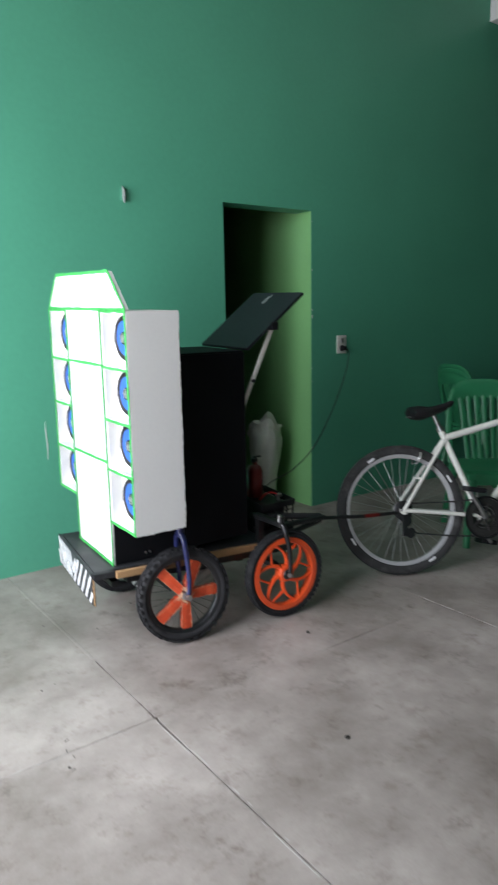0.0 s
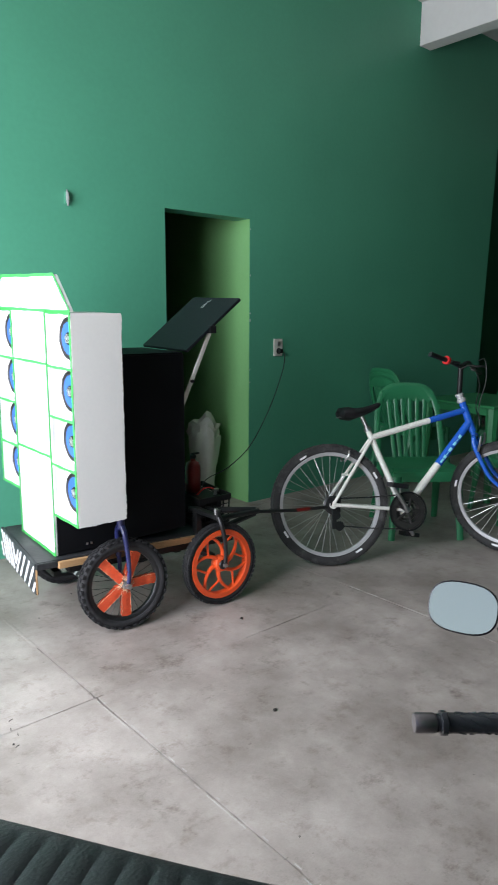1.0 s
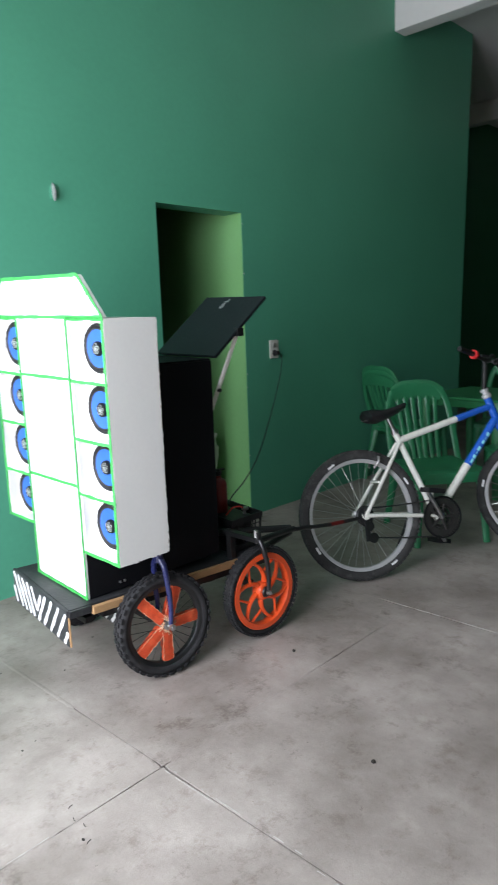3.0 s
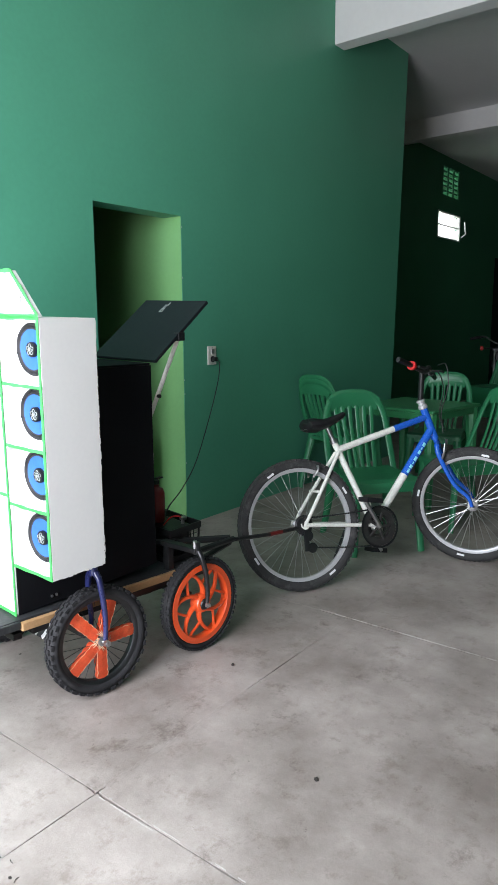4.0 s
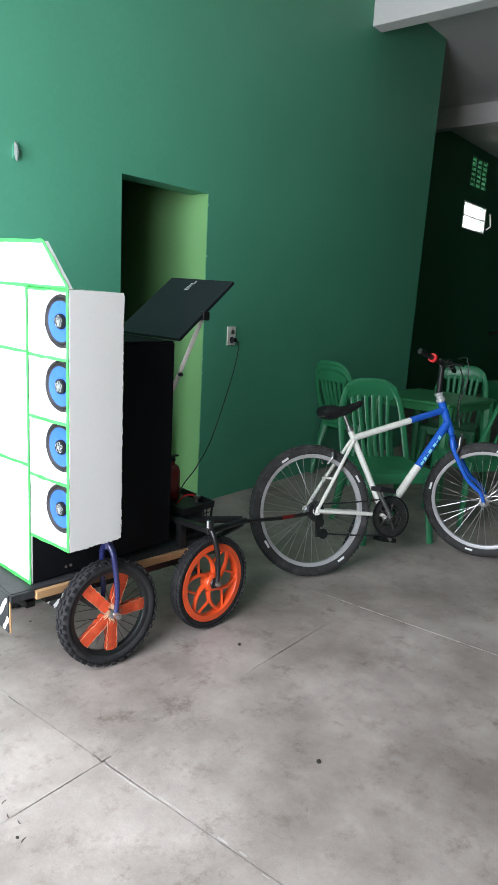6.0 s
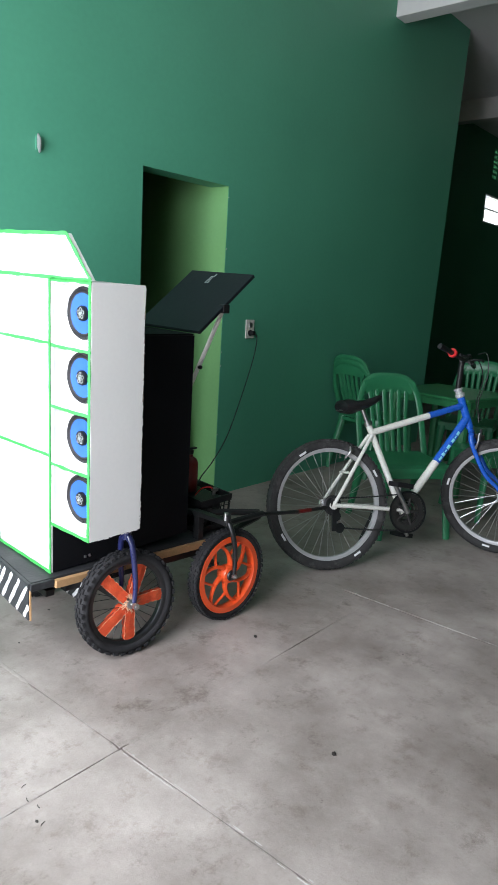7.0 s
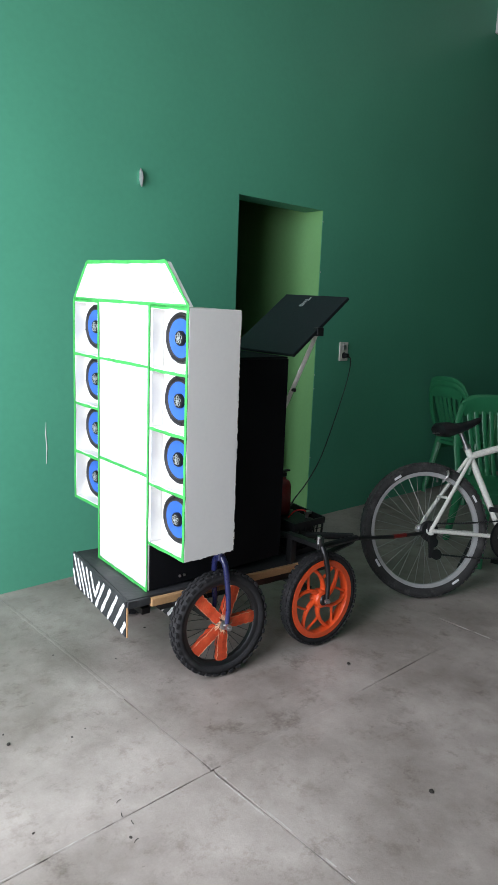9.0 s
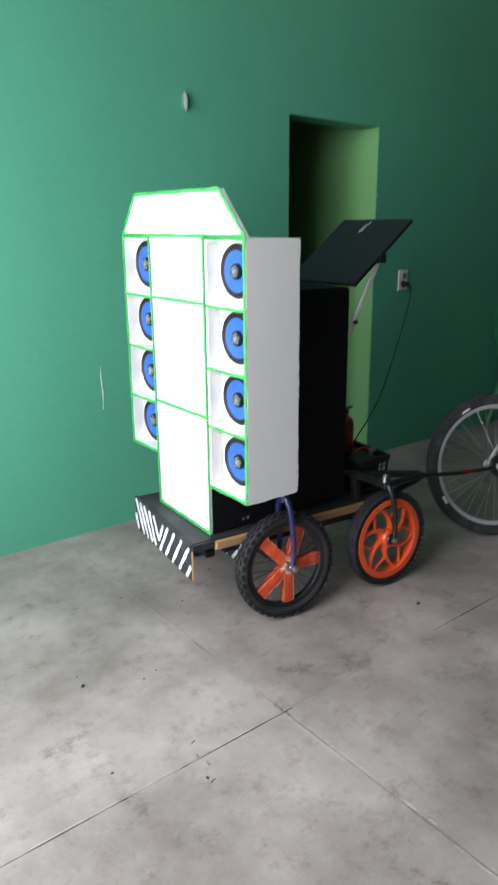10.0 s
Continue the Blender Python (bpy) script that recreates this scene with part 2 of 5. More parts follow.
M_socket = material("ivory_plastic", (0.62, 0.62, 0.56), 0.4, vary=0.05, scale=20)
M_cord = material("black_cord", (0.012, 0.014, 0.013), 0.5)
M_debris = material("dark_litter", (0.03, 0.025, 0.02), 0.8, vary=0.3, scale=60)
M_stitch = material("grey_piping", (0.2, 0.24, 0.24), 0.55, vary=0.1, scale=60)
M_vinyl = material("black_vinyl", (0.016, 0.02, 0.021), 0.5, vary=0.25, scale=12, fine=260, bump=0.3)
M_fray = material("frayed_pale_threads", (0.58, 0.33, 0.20), 0.8, vary=0.2, scale=60)
M_scratch = material("bare_plaster", (0.6, 0.62, 0.58), 0.8, vary=0.1, scale=30)


def mirror_glass(name, tint, rough, metal):
    m = bpy.data.materials.new(name)
    m.use_nodes = True
    b = m.node_tree.nodes["Principled BSDF"]
    b.inputs["Base Color"].default_value = (*tint, 1)
    b.inputs["Roughness"].default_value, b.inputs["Metallic"].default_value = rough, metal
    return m


M_mirror = mirror_glass("mirror_silver", (1.0, 1.0, 0.68), 0.18, 1.0)

# ---- mesh helpers ----


def mesh_object(name, bm, mat, smooth=False):
    me = bpy.data.meshes.new(name)
    bmesh.ops.recalc_face_normals(bm, faces=bm.faces)
    bm.to_mesh(me)
    bm.free()
    me.materials.append(mat)
    if smooth:
        for p in me.polygons:
            p.use_smooth = True
        me.set_sharp_from_angle(angle=radians(38))
    return new(name, me)


def part(name, bm, mat, parent, label="", smooth=False):
    ob = mesh_object(name, bm, mat, smooth)
    ob.parent = parent
    if label:
        tagged(ob, label=label)
    return ob


def thing(name, place, label, category, group="", kind=""):
    ob = new(name)
    ob.empty_display_size = 0.1
    ob.matrix_world = place
    return tagged(ob, label, category, group, kind)


def bm_new():
    return bmesh.new()


def add_box(bm, lo, hi, bevel=0.0, m=None):
    (x0, y0, z0), (x1, y1, z1) = lo, hi
    vs = [bm.verts.new(p) for p in ((x0, y0, z0), (x1, y0, z0), (x1, y1, z0), (x0, y1, z0), (x0, y0, z1), (x1, y0, z1), (x1, y1, z1), (x0, y1, z1))]
    fs = [bm.faces.new([vs[i] for i in q]) for q in ((0, 3, 2, 1), (4, 5, 6, 7), (0, 1, 5, 4), (1, 2, 6, 5), (2, 3, 7, 6), (3, 0, 4, 7))]
    if bevel:
        es = list({e for f in fs for e in f.edges})
        r = bmesh.ops.bevel(bm, geom=es, offset=bevel, segments=2, affect="EDGES", profile=0.6)
        vs = list({v for f in r["faces"] for v in f.verts} | {v for v in vs if v.is_valid})
    if m is not None:
        bmesh.ops.transform(bm, matrix=m, verts=[v for v in vs if v.is_valid])
    return bm


def box(lo, hi, bevel=0.0, m=None):
    return add_box(bm_new(), lo, hi, bevel, m)


def sweep(bm, pts, radii, n=10, flat=1.0, side=None):
    """A tube along the points; flat squashes it across side."""
    pts = [Vector(p) for p in pts]
    if not isinstance(radii, (list, tuple)):
        radii = [radii] * len(pts)
    rings = []
    prev = None
    for i, p in enumerate(pts):
        a = pts[max(0, i - 1)]
        b = pts[min(len(pts) - 1, i + 1)]
        d = (b - a).normalized()
        if prev is None:
            up = Vector(side) if side else (Vector((0, 0, 1)) if abs(d.z) < 0.9 else Vector((1, 0, 0)))
        else:
            up = prev
        u = (up - d * up.dot(d)).normalized()
        prev = u
        w = d.cross(u)
        rings.append([bm.verts.new(p + (u * math.cos(k * math.tau / n) * flat + w * math.sin(k * math.tau / n)) * radii[i]) for k in range(n)])
    for r0, r1 in zip(rings, rings[1:]):
        for k in range(n):
            bm.faces.new((r0[k], r0[(k + 1) % n], r1[(k + 1) % n], r1[k]))
    bm.faces.new(rings[0][::-1])
    bm.faces.new(rings[-1])
    return bm


def tube(pts, radii, n=10, flat=1.0, side=None):
    return sweep(bm_new(), pts, radii, n, flat, side)


def smooth_path(pts, steps=6):
    pts = [Vector(p) for p in pts]
    ext = [2 * pts[0] - pts[1]] + pts + [2 * pts[-1] - pts[-2]]
    out = []
    for i in range(1, len(ext) - 2):
        p0, p1, p2, p3 = ext[i - 1:i + 3]
        for k in range(steps):
            t = k / steps
            out.append(0.5 * ((2 * p1) + (p2 - p0) * t + (2 * p0 - 5 * p1 + 4 * p2 - p3) * t * t + (3 * p1 - p0 - 3 * p2 + p3) * t ** 3))
    out.append(pts[-1])
    return out


def lathe(profile, n=48, m=None, bm=None, closed=False, front=True):
    """Turns (radius, along) pairs about the local y axis."""
    bm = bm or bm_new()
    rings = []
    for r, y in profile:
        rings.append([bm.verts.new((r * math.cos(k * math.tau / n), y, r * math.sin(k * math.tau / n))) for k in range(n)])
    pairs = list(zip(rings, rings[1:]))
    if closed:
        pairs.append((rings[-1], rings[0]))
    for r0, r1 in pairs:
        for k in range(n):
            bm.faces.new((r0[k], r0[(k + 1) % n], r1[(k + 1) % n], r1[k]))
    if not closed:
        for r, flip in ((rings[0], False), (rings[-1], True)):
            if r is rings[0] and not front:
                continue
            bm.faces.new(r[::-1] if flip else r)
    if m is not None:
        bmesh.ops.transform(bm, matrix=m, verts=[v for ring in rings for v in ring])
    return bm


def prism(outline, y0, y1, m=None, bevel=0.0):
    """An outline in x, z pushed from y0 to y1."""
    bm = bm_new()
    a = [bm.verts.new((x, y0, z)) for x, z in outline]
    b = [bm.verts.new((x, y1, z)) for x, z in outline]
    bm.faces.new(a)
    bm.faces.new(b[::-1])
    n = len(outline)
    for k in range(n):
        bm.faces.new((a[k], b[k], b[(k + 1) % n], a[(k + 1) % n]))
    if bevel:
        bmesh.ops.bevel(bm, geom=list(bm.edges), offset=bevel, segments=2, affect="EDGES", profile=0.6)
    if m is not None:
        bmesh.ops.transform(bm, matrix=m, verts=list(bm.verts))
    return bm


def structure(name, bm, mat, label, category):
    return tagged(mesh_object(name, bm, mat), label, category, kind="structure")


# ---- the garage ----
CEIL = 3.85
# back wall with the doorway, its free end leaning a little
bm = bm_new()
add_box(bm, (-4.4, 0, 0), (0, 0.15, CEIL))
add_box(bm, (0, 0, 2.0), (0.70, 0.15, CEIL))
vs = [bm.verts.new(p) for p in ((0.70, 0, 0), (3.72, 0, 0), (3.72, 0.15, 0), (0.70, 0.15, 0), (0.70, 0, CEIL), (3.89, 0, CEIL), (3.89, 0.15, CEIL), (0.70, 0.15, CEIL))]
for q in ((0, 3, 2, 1), (4, 5, 6, 7), (0, 1, 5, 4), (1, 2, 6, 5), (2, 3, 7, 6), (3, 0, 4, 7)):
    bm.faces.new([vs[i] for i in q])
wall_north = structure("wall_north", bm, M_wall, "green painted plaster wall with an open doorway", "wall")
# paint knocked off the corner of the doorway
random.seed(4)
for z in (0.42, 0.88, 0.97, 1.31, 1.36, 1.62, 1.93):
    s = random.uniform(0.004, 0.008)
    part("bare_patch", box((0.701, -0.0016, z), (0.701 + s, 0.0, z + s * random.uniform(1.2, 3.0)), 0.0007, None), M_scratch, wall_north)
# light green lining of the passage behind the doorway
structure("passage_wall_east", box((0.697, 0.003, 0), (0.80, 2.6, 2.7)), M_jamb, "light green plastered side wall of the passage", "wall")
# back room shell, its lack of light painted in as near black
structure("passage_wall_far_east", box((1.6, 0.15, 0), (1.7, 2.7, 2.7)), M_near_black_room, "back room wall coloured near black for the dark inside", "wall")
structure("passage_wall_west", box((-0.6, 0.15, 0), (-0.5, 2.7, 2.7)), M_near_black_room, "back room wall coloured near black for the dark inside", "wall")
structure("passage_wall_end", box((-0.5, 2.6, 0), (1.6, 2.7, 2.7)), M_near_black_room, "back room end wall coloured near black for the dark inside", "wall")
structure("passage_ceiling", box((-0.6, 0.15, 2.7), (1.7, 2.7, 2.8)), M_near_black_room, "back room ceiling coloured near black for the dark inside", "ceiling")
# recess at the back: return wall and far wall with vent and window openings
# both walls take the darkened green, so their colour holds the recess's shade
structure("wall_return", box((3.74, 0.15, 0), (3.88, 1.235, CEIL)), M_wall_shaded, "green return wall of the recess, coloured darker for shade", "wall")
VX0, VX1, VZ0, VZ1 = 7.86, 8.52, 3.28, 3.70
WX0, WX1, WZ0, WZ1 = 7.72, 8.66, 2.64, 3.04
bm = bm_new()
FY0, FY1 = 1.235, 1.36
for lo, hi in (((3.74, 0), (WX0, CEIL)), ((VX1 + 0.16, 0), (11.6, CEIL)), ((WX0, 0), (VX1 + 0.16, WZ0)), ((WX0, WZ1), (VX1 + 0.16, VZ0)), ((WX0, VZ1), (VX1 + 0.16, CEIL)), ((WX0, VZ0), (VX0, VZ1)), ((VX1, VZ0), (VX1 + 0.16, VZ1)), ((WX1, WZ0), (VX1 + 0.16, WZ1))):
    if hi[0] - lo[0] > 0.001:
        add_box(bm, (lo[0], FY0, lo[1]), (hi[0], FY1, hi[1]))
structure("wall_far", bm, M_wall_shaded, "green plaster wall with a vent block and a small window, coloured darker for shade", "wall")
# black panel puts the darkness of a doorway into colour
structure("doorway_panel", box((10.45, 1.222, 0), (11.45, 1.2345, 2.52), 0.003), M_black, "flat black panel for the dark doorway in the far wall", "door")
structure("wall_east", box((11.6, -6.6, 0), (11.75, 1.36, CEIL)), M_wall_shaded, "green plaster end wall, coloured darker for shade", "wall")
# unseen wall, darkened so that it throws back less light
structure("wall_south", box((-4.4, -6.6, 0), (11.6, -6.45, CEIL)), M_wall_shaded, "unseen green plaster wall behind the camera, coloured darker to cut bounced light", "wall")
# unseen front wall, placed and opened to shape the incoming daylight
bm = bm_new()
add_box(bm, (-3.38, -6.45, 2.92), (-3.23, -0.002, CEIL))
add_box(bm, (-3.38, -6.45, 0), (-3.23, -4.3, 2.92))
add_box(bm, (-3.38, -0.2, 0), (-3.23, -0.002, 2.92))
structure("wall_front", bm, M_wall, "unseen front wall, its wide garage opening sized to shape the daylight", "wall")
structure("ceiling", box((-3.40, -6.6, CEIL), (11.75, 1.36, CEIL + 0.12)), M_ceiling, "white painted concrete slab ceiling", "ceiling")
structure("beam_1", box((2.53, -6.45, 3.525), (2.68, -0.001, CEIL - 0.001), 0.006), M_ceiling, "white painted concrete ceiling beam", "beam")
structure("beam_2", box((5.93, -6.45, 3.61), (6.08, 1.234, CEIL - 0.001), 0.006), M_ceiling, "white painted concrete ceiling beam", "beam")

# cement floor, cast in bays with sawn joints between them
floor = structure("floor", box((-4.4, -6.6, -0.16), (11.75, 2.7, -0.0185)), M_floor, "grey trowelled cement floor cast in bays", "floor")
structure("ground", box((-60, -60, -0.4), (60, 60, -0.18)), M_outside, "pale cement ground outside the garage", "ground")
JX = [-4.39] + [-1.43 + 1.48 * k for k in range(-1, 9)] + [11.6]
JY = [-6.45, -6.05, -4.57, -3.09, -1.61, -0.13, 2.69]


def bay_mesh(x0, x1, y0, y1):
    """A bay of cement whose broken joint edges wander by a few millimetres."""
    pts = []
    corners = ((x0, y0), (x1, y0), (x1, y1), (x0, y1))
    for k in range(4):
        a, b = Vector((*corners[k], 0)), Vector((*corners[(k + 1) % 4], 0))
        d = (b - a).normalized()
        side = Vector((-d.y, d.x, 0))
        n = max(4, int((b - a).length / 0.022))
        for q in range(n):
            p = a.lerp(b, q / n)
            w = max(0.0003, 0.0013 + 0.0030 * noise.noise(p * 4) + 0.0012 * noise.noise(p * 17)) + 0.007 * max(0.0, noise.noise(p * 27) - 0.30)
            if abs(p.x + 1.43) < 0.01 and p.y < -1.6:
                w = w * 1.25 + 0.0006
            if abs(p.y + 1.61) < 0.01 and p.x < -1.43:
                w = w * 1.15 + 0.0005
            pts.append(p + side * (w * 0.65 if abs(d.x) > 0.5 else w * 1.2 + 0.0009))
    bm = bm_new()
    top = [bm.verts.new((p.x, p.y, 0)) for p in pts]
    low = [bm.verts.new((p.x, p.y, -0.02)) for p in pts]
    bm.faces.new(top)
    for k in range(len(pts)):
        bm.faces.new((top[k], low[k], low[(k + 1) % len(pts)], top[(k + 1) % len(pts)]))
    return bm


for i in range(len(JX) - 1):
    for j in range(len(JY) - 1):
        part("floor_bay", bay_mesh(JX[i], JX[i + 1], JY[j], JY[j + 1]), M_floor, floor)


def ragged_strip(a, b, w, h, seed, gap=0.0):
    """Cement smeared along a joint: a low strip with ragged edges, broken where the noise falls under gap."""
    a, b = Vector((*a, 0)), Vector((*b, 0))
    d = (b - a).normalized()
    side = Vector((-d.y, d.x, 0))
    n = int((b - a).length / 0.012)
    bm = bm_new()
    last = None
    for k in range(n + 1):
        p = a.lerp(b, k / n)
        q = p + Vector((seed * 3.1, seed, 0))
        if gap and noise.noise(q * 7) + 0.5 * noise.noise(q * 25) < gap - 0.5:
            last = None
            continue
        l = w * (0.7 + 0.7 * noise.noise(q * 40))
        m = w * (0.7 + 0.7 * noise.noise(q * 40 + Vector((9, 4, 2))))
        row = [bm.verts.new(p + side * l * 1.3), bm.verts.new(p + side * l * 0.7 + Vector((0, 0, h))), bm.verts.new(p - side * m * 0.7 + Vector((0, 0, h))), bm.verts.new(p - side * m * 1.3)]
        if last:
            for i in range(3):
                bm.faces.new((last[i], last[i + 1], row[i + 1], row[i]))
        last = row
    return bm


# stretches where the joints were trowelled shut
for k, (a, b) in enumerate((((-1.40, -1.61), (-0.72, -1.61)), ((-0.20, -1.61), (4.0, -1.61)), ((-1.43, -1.12), (-1.43, -0.16)), ((0.05, -1.45), (0.05, -0.16)), ((-4.2, -3.09), (6.0, -3.09)), ((1.53, -5.0), (1.53, -0.2)), ((-4.2, -0.13), (3.6, -0.13)))):
    part("joint_filling", ragged_strip(a, b, 0.0085, 0.0006, k + 1), M_filling, floor)
# pale crumbled cement beside the open joint and in the far one
for off in (-0.0075, 0.008):
    part("joint_edge", ragged_strip((-1.43 + off, -1.63), (-1.43 + off, -3.05), 0.0019, 0.0006, 11 + off * 100, 0.54), M_pale_cement, floor)
part("joint_edge", ragged_strip((0.05, -1.53), (0.05, -3.0), 0.0023, 0.0008, 21, 0.42), M_pale_cement, floor)
part("joint_edge", ragged_strip((-1.55, -1.604), (-2.6, -1.604), 0.0016, 0.0006, 31, 0.55), M_pale_cement, floor)

# added glowing plate, in place of daylight outside the vent and the window
M_daylight_plate = bpy.data.materials.new("glowing_daylight_plate")
M_daylight_plate.use_nodes = True
M_daylight_plate.node_tree.nodes["Principled BSDF"].inputs["Emission Color"].default_value = (0.92, 1.0, 0.97, 1)
M_daylight_plate.node_tree.nodes["Principled BSDF"].inputs["Emission Strength"].default_value = 6.0
structure("backdrop", box((6.6, 2.4, 1.6), (13.0, 2.45, 5.6)), M_daylight_plate, "glowing plate for the daylight outside the far wall", "backdrop")

# ---- vent block and small window of the far wall ----
vent = thing("vent_block", pose(VX0, FY0, VZ0), "pierced cement vent block painted green, set high in wall", "vent")
VW, VH = VX1 - VX0, VZ1 - VZ0
for k in range(4):
    x = k * VW / 3
    part("upright_rib", box((max(0, x - 0.03), 0.004, 0), (min(VW, x + 0.03), 0.124, VH)), M_chair, vent)
for k in range(7):
    z = k * VH / 6
    for c in range(3):
        part("cross_rib", box((c * VW / 3 + 0.03, 0.012, max(0, z - 0.011)), ((c + 1) * VW / 3 - 0.03, 0.118, min(VH, z + 0.011))), M_chair, vent)

win = tagged(thing("window_1", pose(WX0, FY0, WZ0), "small tilting window with frosted panes and lever", "window"), kind="structure")
WW, WH = WX1 - WX0, WZ1 - WZ0
M_glass = mirror_glass("frosted_glass", (0.95, 0.97, 0.97), 0.5, 0.0)
M_glass.node_tree.nodes["Principled BSDF"].inputs["Transmission Weight"].default_value = 1.0
bm = bm_new()
for lo, hi in (((0, 0, 0), (WW, 0.05, 0.02)), ((0, 0, WH - 0.02), (WW, 0.05, WH)), ((0, 0, 0.02), (0.035, 0.05, WH - 0.02)), ((WW - 0.035, 0, 0.02), (WW, 0.05, WH - 0.02)), ((0.035, 0, WH * 0.5 - 0.01), (WW - 0.035, 0.05, WH * 0.5 + 0.01))):
    add_box(bm, lo, hi)
part("window_frame", bm, M_sticker, win)
for k in range(2):
    z = 0.02 + k * (WH * 0.5 - 0.005)
    pane = part("pane", box((0.04, -0.003, 0), (WW - 0.04, 0.003, WH * 0.5 - 0.035), 0, pose(0, 0.02, z, -14)), M_glass, win)
    pane.visible_shadow = False
part("lever", tube([(WW - 0.02, -0.03, 0.07), (WW + 0.01, -0.09, 0.12), (WW - 0.06, -0.09, 0.30)], 0.012, 8), M_sticker, win)

# ---- towed loudspeaker cart ----
CART = pose(-1.305, -1.285, 0, 0, 0, -0.3)
ROLL = Matrix(((1, 0, 0, 0), (0, 1, 0, 0), (0, 0.030, 1, 0), (0, 0, 0, 1)))
cart = thing("speaker_cart", CART, "white and black homemade loudspeaker cart trimmed with green tape", "speaker cart")


def deck_z(u):
    return 0.347 - 0.055 * u


# the deck falls towards the bicycle and leans over to its near edge
TILT = 0.085
SLOPE = Matrix(((1, 0, 0, 0), (0, 1, 0, 0), (0, TILT, 1, -TILT * 0.185), (0, 0, 0, 1))) @ pose(0, 0, 0.347, 0, math.degrees(math.atan(0.055)), 0)

def slab(outline, z0, z1, bevel, m):
    """A board of any outline in plan."""
    bm = bm_new()
    low, top = ([bm.verts.new((x, y, z)) for x, y in outline] for z in (z0, z1))
    bm.faces.new(low[::-1])
    bm.faces.new(top)
    for k in range(len(outline)):
        j = (k + 1) % len(outline)
        bm.faces.new((low[k], low[j], top[j], top[k]))
    if bevel:
        bmesh.ops.bevel(bm, geom=list(bm.edges), offset=bevel, segments=2, affect="EDGES", profile=0.6)
    bmesh.ops.transform(bm, matrix=m, verts=list(bm.verts))
    return bm


part("deck", slab([(-0.10, 0.185), (0.98, 0.185), (0.98, 0.64), (-0.052, 0.64)], -0.022, 0.0, 0.003, SLOPE), M_deck, cart, "scuffed black painted deck board")
part("deck_end", box((-0.107, 0.172, -0.028), (-0.014, 0.1835, -0.001), 0.004, SLOPE), M_deck, cart, "scuffed black painted board end")
part("side_rail", box((-0.012, 0.165, -0.034), (0.40, 0.184, -0.006), 0.003, SLOPE), M_wood, cart, "raw pine edge strip")
part("side_rail", box((0.404, 0.167, -0.030), (0.86, 0.184, -0.001), 0.003, SLOPE), M_wood, cart, "raw pine edge strip")
part("chassis_beam", box((0.05, 0.20, -0.075), (0.95, 0.24, -0.024), 0.003, SLOPE), M_black_metal, cart)
part("chassis_beam", box((0.05, 0.60, -0.075), (0.95, 0.64, -0.024), 0.003, SLOPE), M_black_metal, cart)
for u in (0.0, 0.19, 0.62, 0.72):
    part("cross_member", box((u, 0.10 if u in (0.19, 0.72) else 0.24, -0.10), (u + 0.035, 0.74 if u in (0.19, 0.72) else 0.60, -0.076), 0.002, SLOPE), M_black_metal, cart)


# hand painted chevron: share of the width from the far end and of the height, top and foot of each stroke
STROKES = ((0.0, 0.5, 0.06, 0.95), (0.02, 0.04, 0.17, 0.96), (0.10, 0.05, 0.25, 0.97), (0.18, 0.05, 0.33, 0.95), (0.275, 0.07, 0.395, 0.96), (0.36, 0.08, 0.455, 0.70), (0.535, 0.14, 0.455, 0.70),
           (0.62, 0.08, 0.47, 0.96), (0.735, 0.07, 0.575, 0.95), (0.855, 0.07, 0.69, 0.97), (0.97, 0.10, 0.81, 0.95), (0.995, 0.58, 0.93, 0.96))


def striped_board(width, height, place, name):
    board = part(name, box((-0.006, 0, -height), (0.006, width, 0), 0.002, place), M_deck, cart, "black board with hand painted white chevron stripes")
    for k, (sa, za, sb, zb) in enumerate(STROKES):
        a = Vector((-0.0066, width * (1 - sa) - 0.004, -height * za))
        b = Vector((-0.0066, width * (1 - sb), -height * zb))
        n = 9
        pts = [a.lerp(b, i / (n - 1)) + Vector((0, 0.0012 * math.sin(i * 1.9 + k * 2.3), 0)) for i in range(n)]
        bm = tube(pts, [(0.0078 + 0.0012 * math.sin(k * 1.7 + i * 1.1)) * (0.8 if i in (0, n - 1) else 1.0) for i in range(n)], 8, 0.14, (1, 0, 0))
        bmesh.ops.transform(bm, matrix=place, verts=list(bm.verts))
        part("white_stripe", bm, M_sticker, board)
    return board


SKIRT = Matrix(((0.996, 0.093, 0, -0.107), (-0.095, 0.992, 0, 0.180), (0, TILT, 1, 0.352), (0, 0, 0, 1)))
striped_board(0.462, 0.132, SKIRT, "front_skirt")
part("skirt_edge", box((-0.110, 0.1740, 0.220), (-0.1045, 0.1792, 0.330), 0.001), M_wood, cart)
striped_board(0.34, 0.10, pose(0.125, 0.165, 0.312, 4.8, 8, 0), "mud_flap")

# black cabinet tower
part("cabinet", box((0.0062, 0.214, deck_z(0.3) + 0.012), (0.662, 0.556, 1.166), 0.004, ROLL), M_black, cart, "matt black cabinet tower")
for u in (0.135, 0.155):
    part("small_bolt", box((u, 0.206, 0.367), (u + 0.008, 0.2135, 0.376), 0.002, ROLL), M_steel, cart)
part("top_trim", box((0.21, 0.2145, 1.1665), (0.656, 0.5555, 1.174), 0.002, ROLL), M_black, cart)
# rear door, hinged at the top and propped up
LIFT = pose(0.664, 0.0, 1.180, 0, -37, 0)
door = part("rear_door", box((0, 0.19, -0.007), (0.396, 0.56, 0.007), 0.002, ROLL @ LIFT), M_lid, cart, "black laminate door propped wide open")
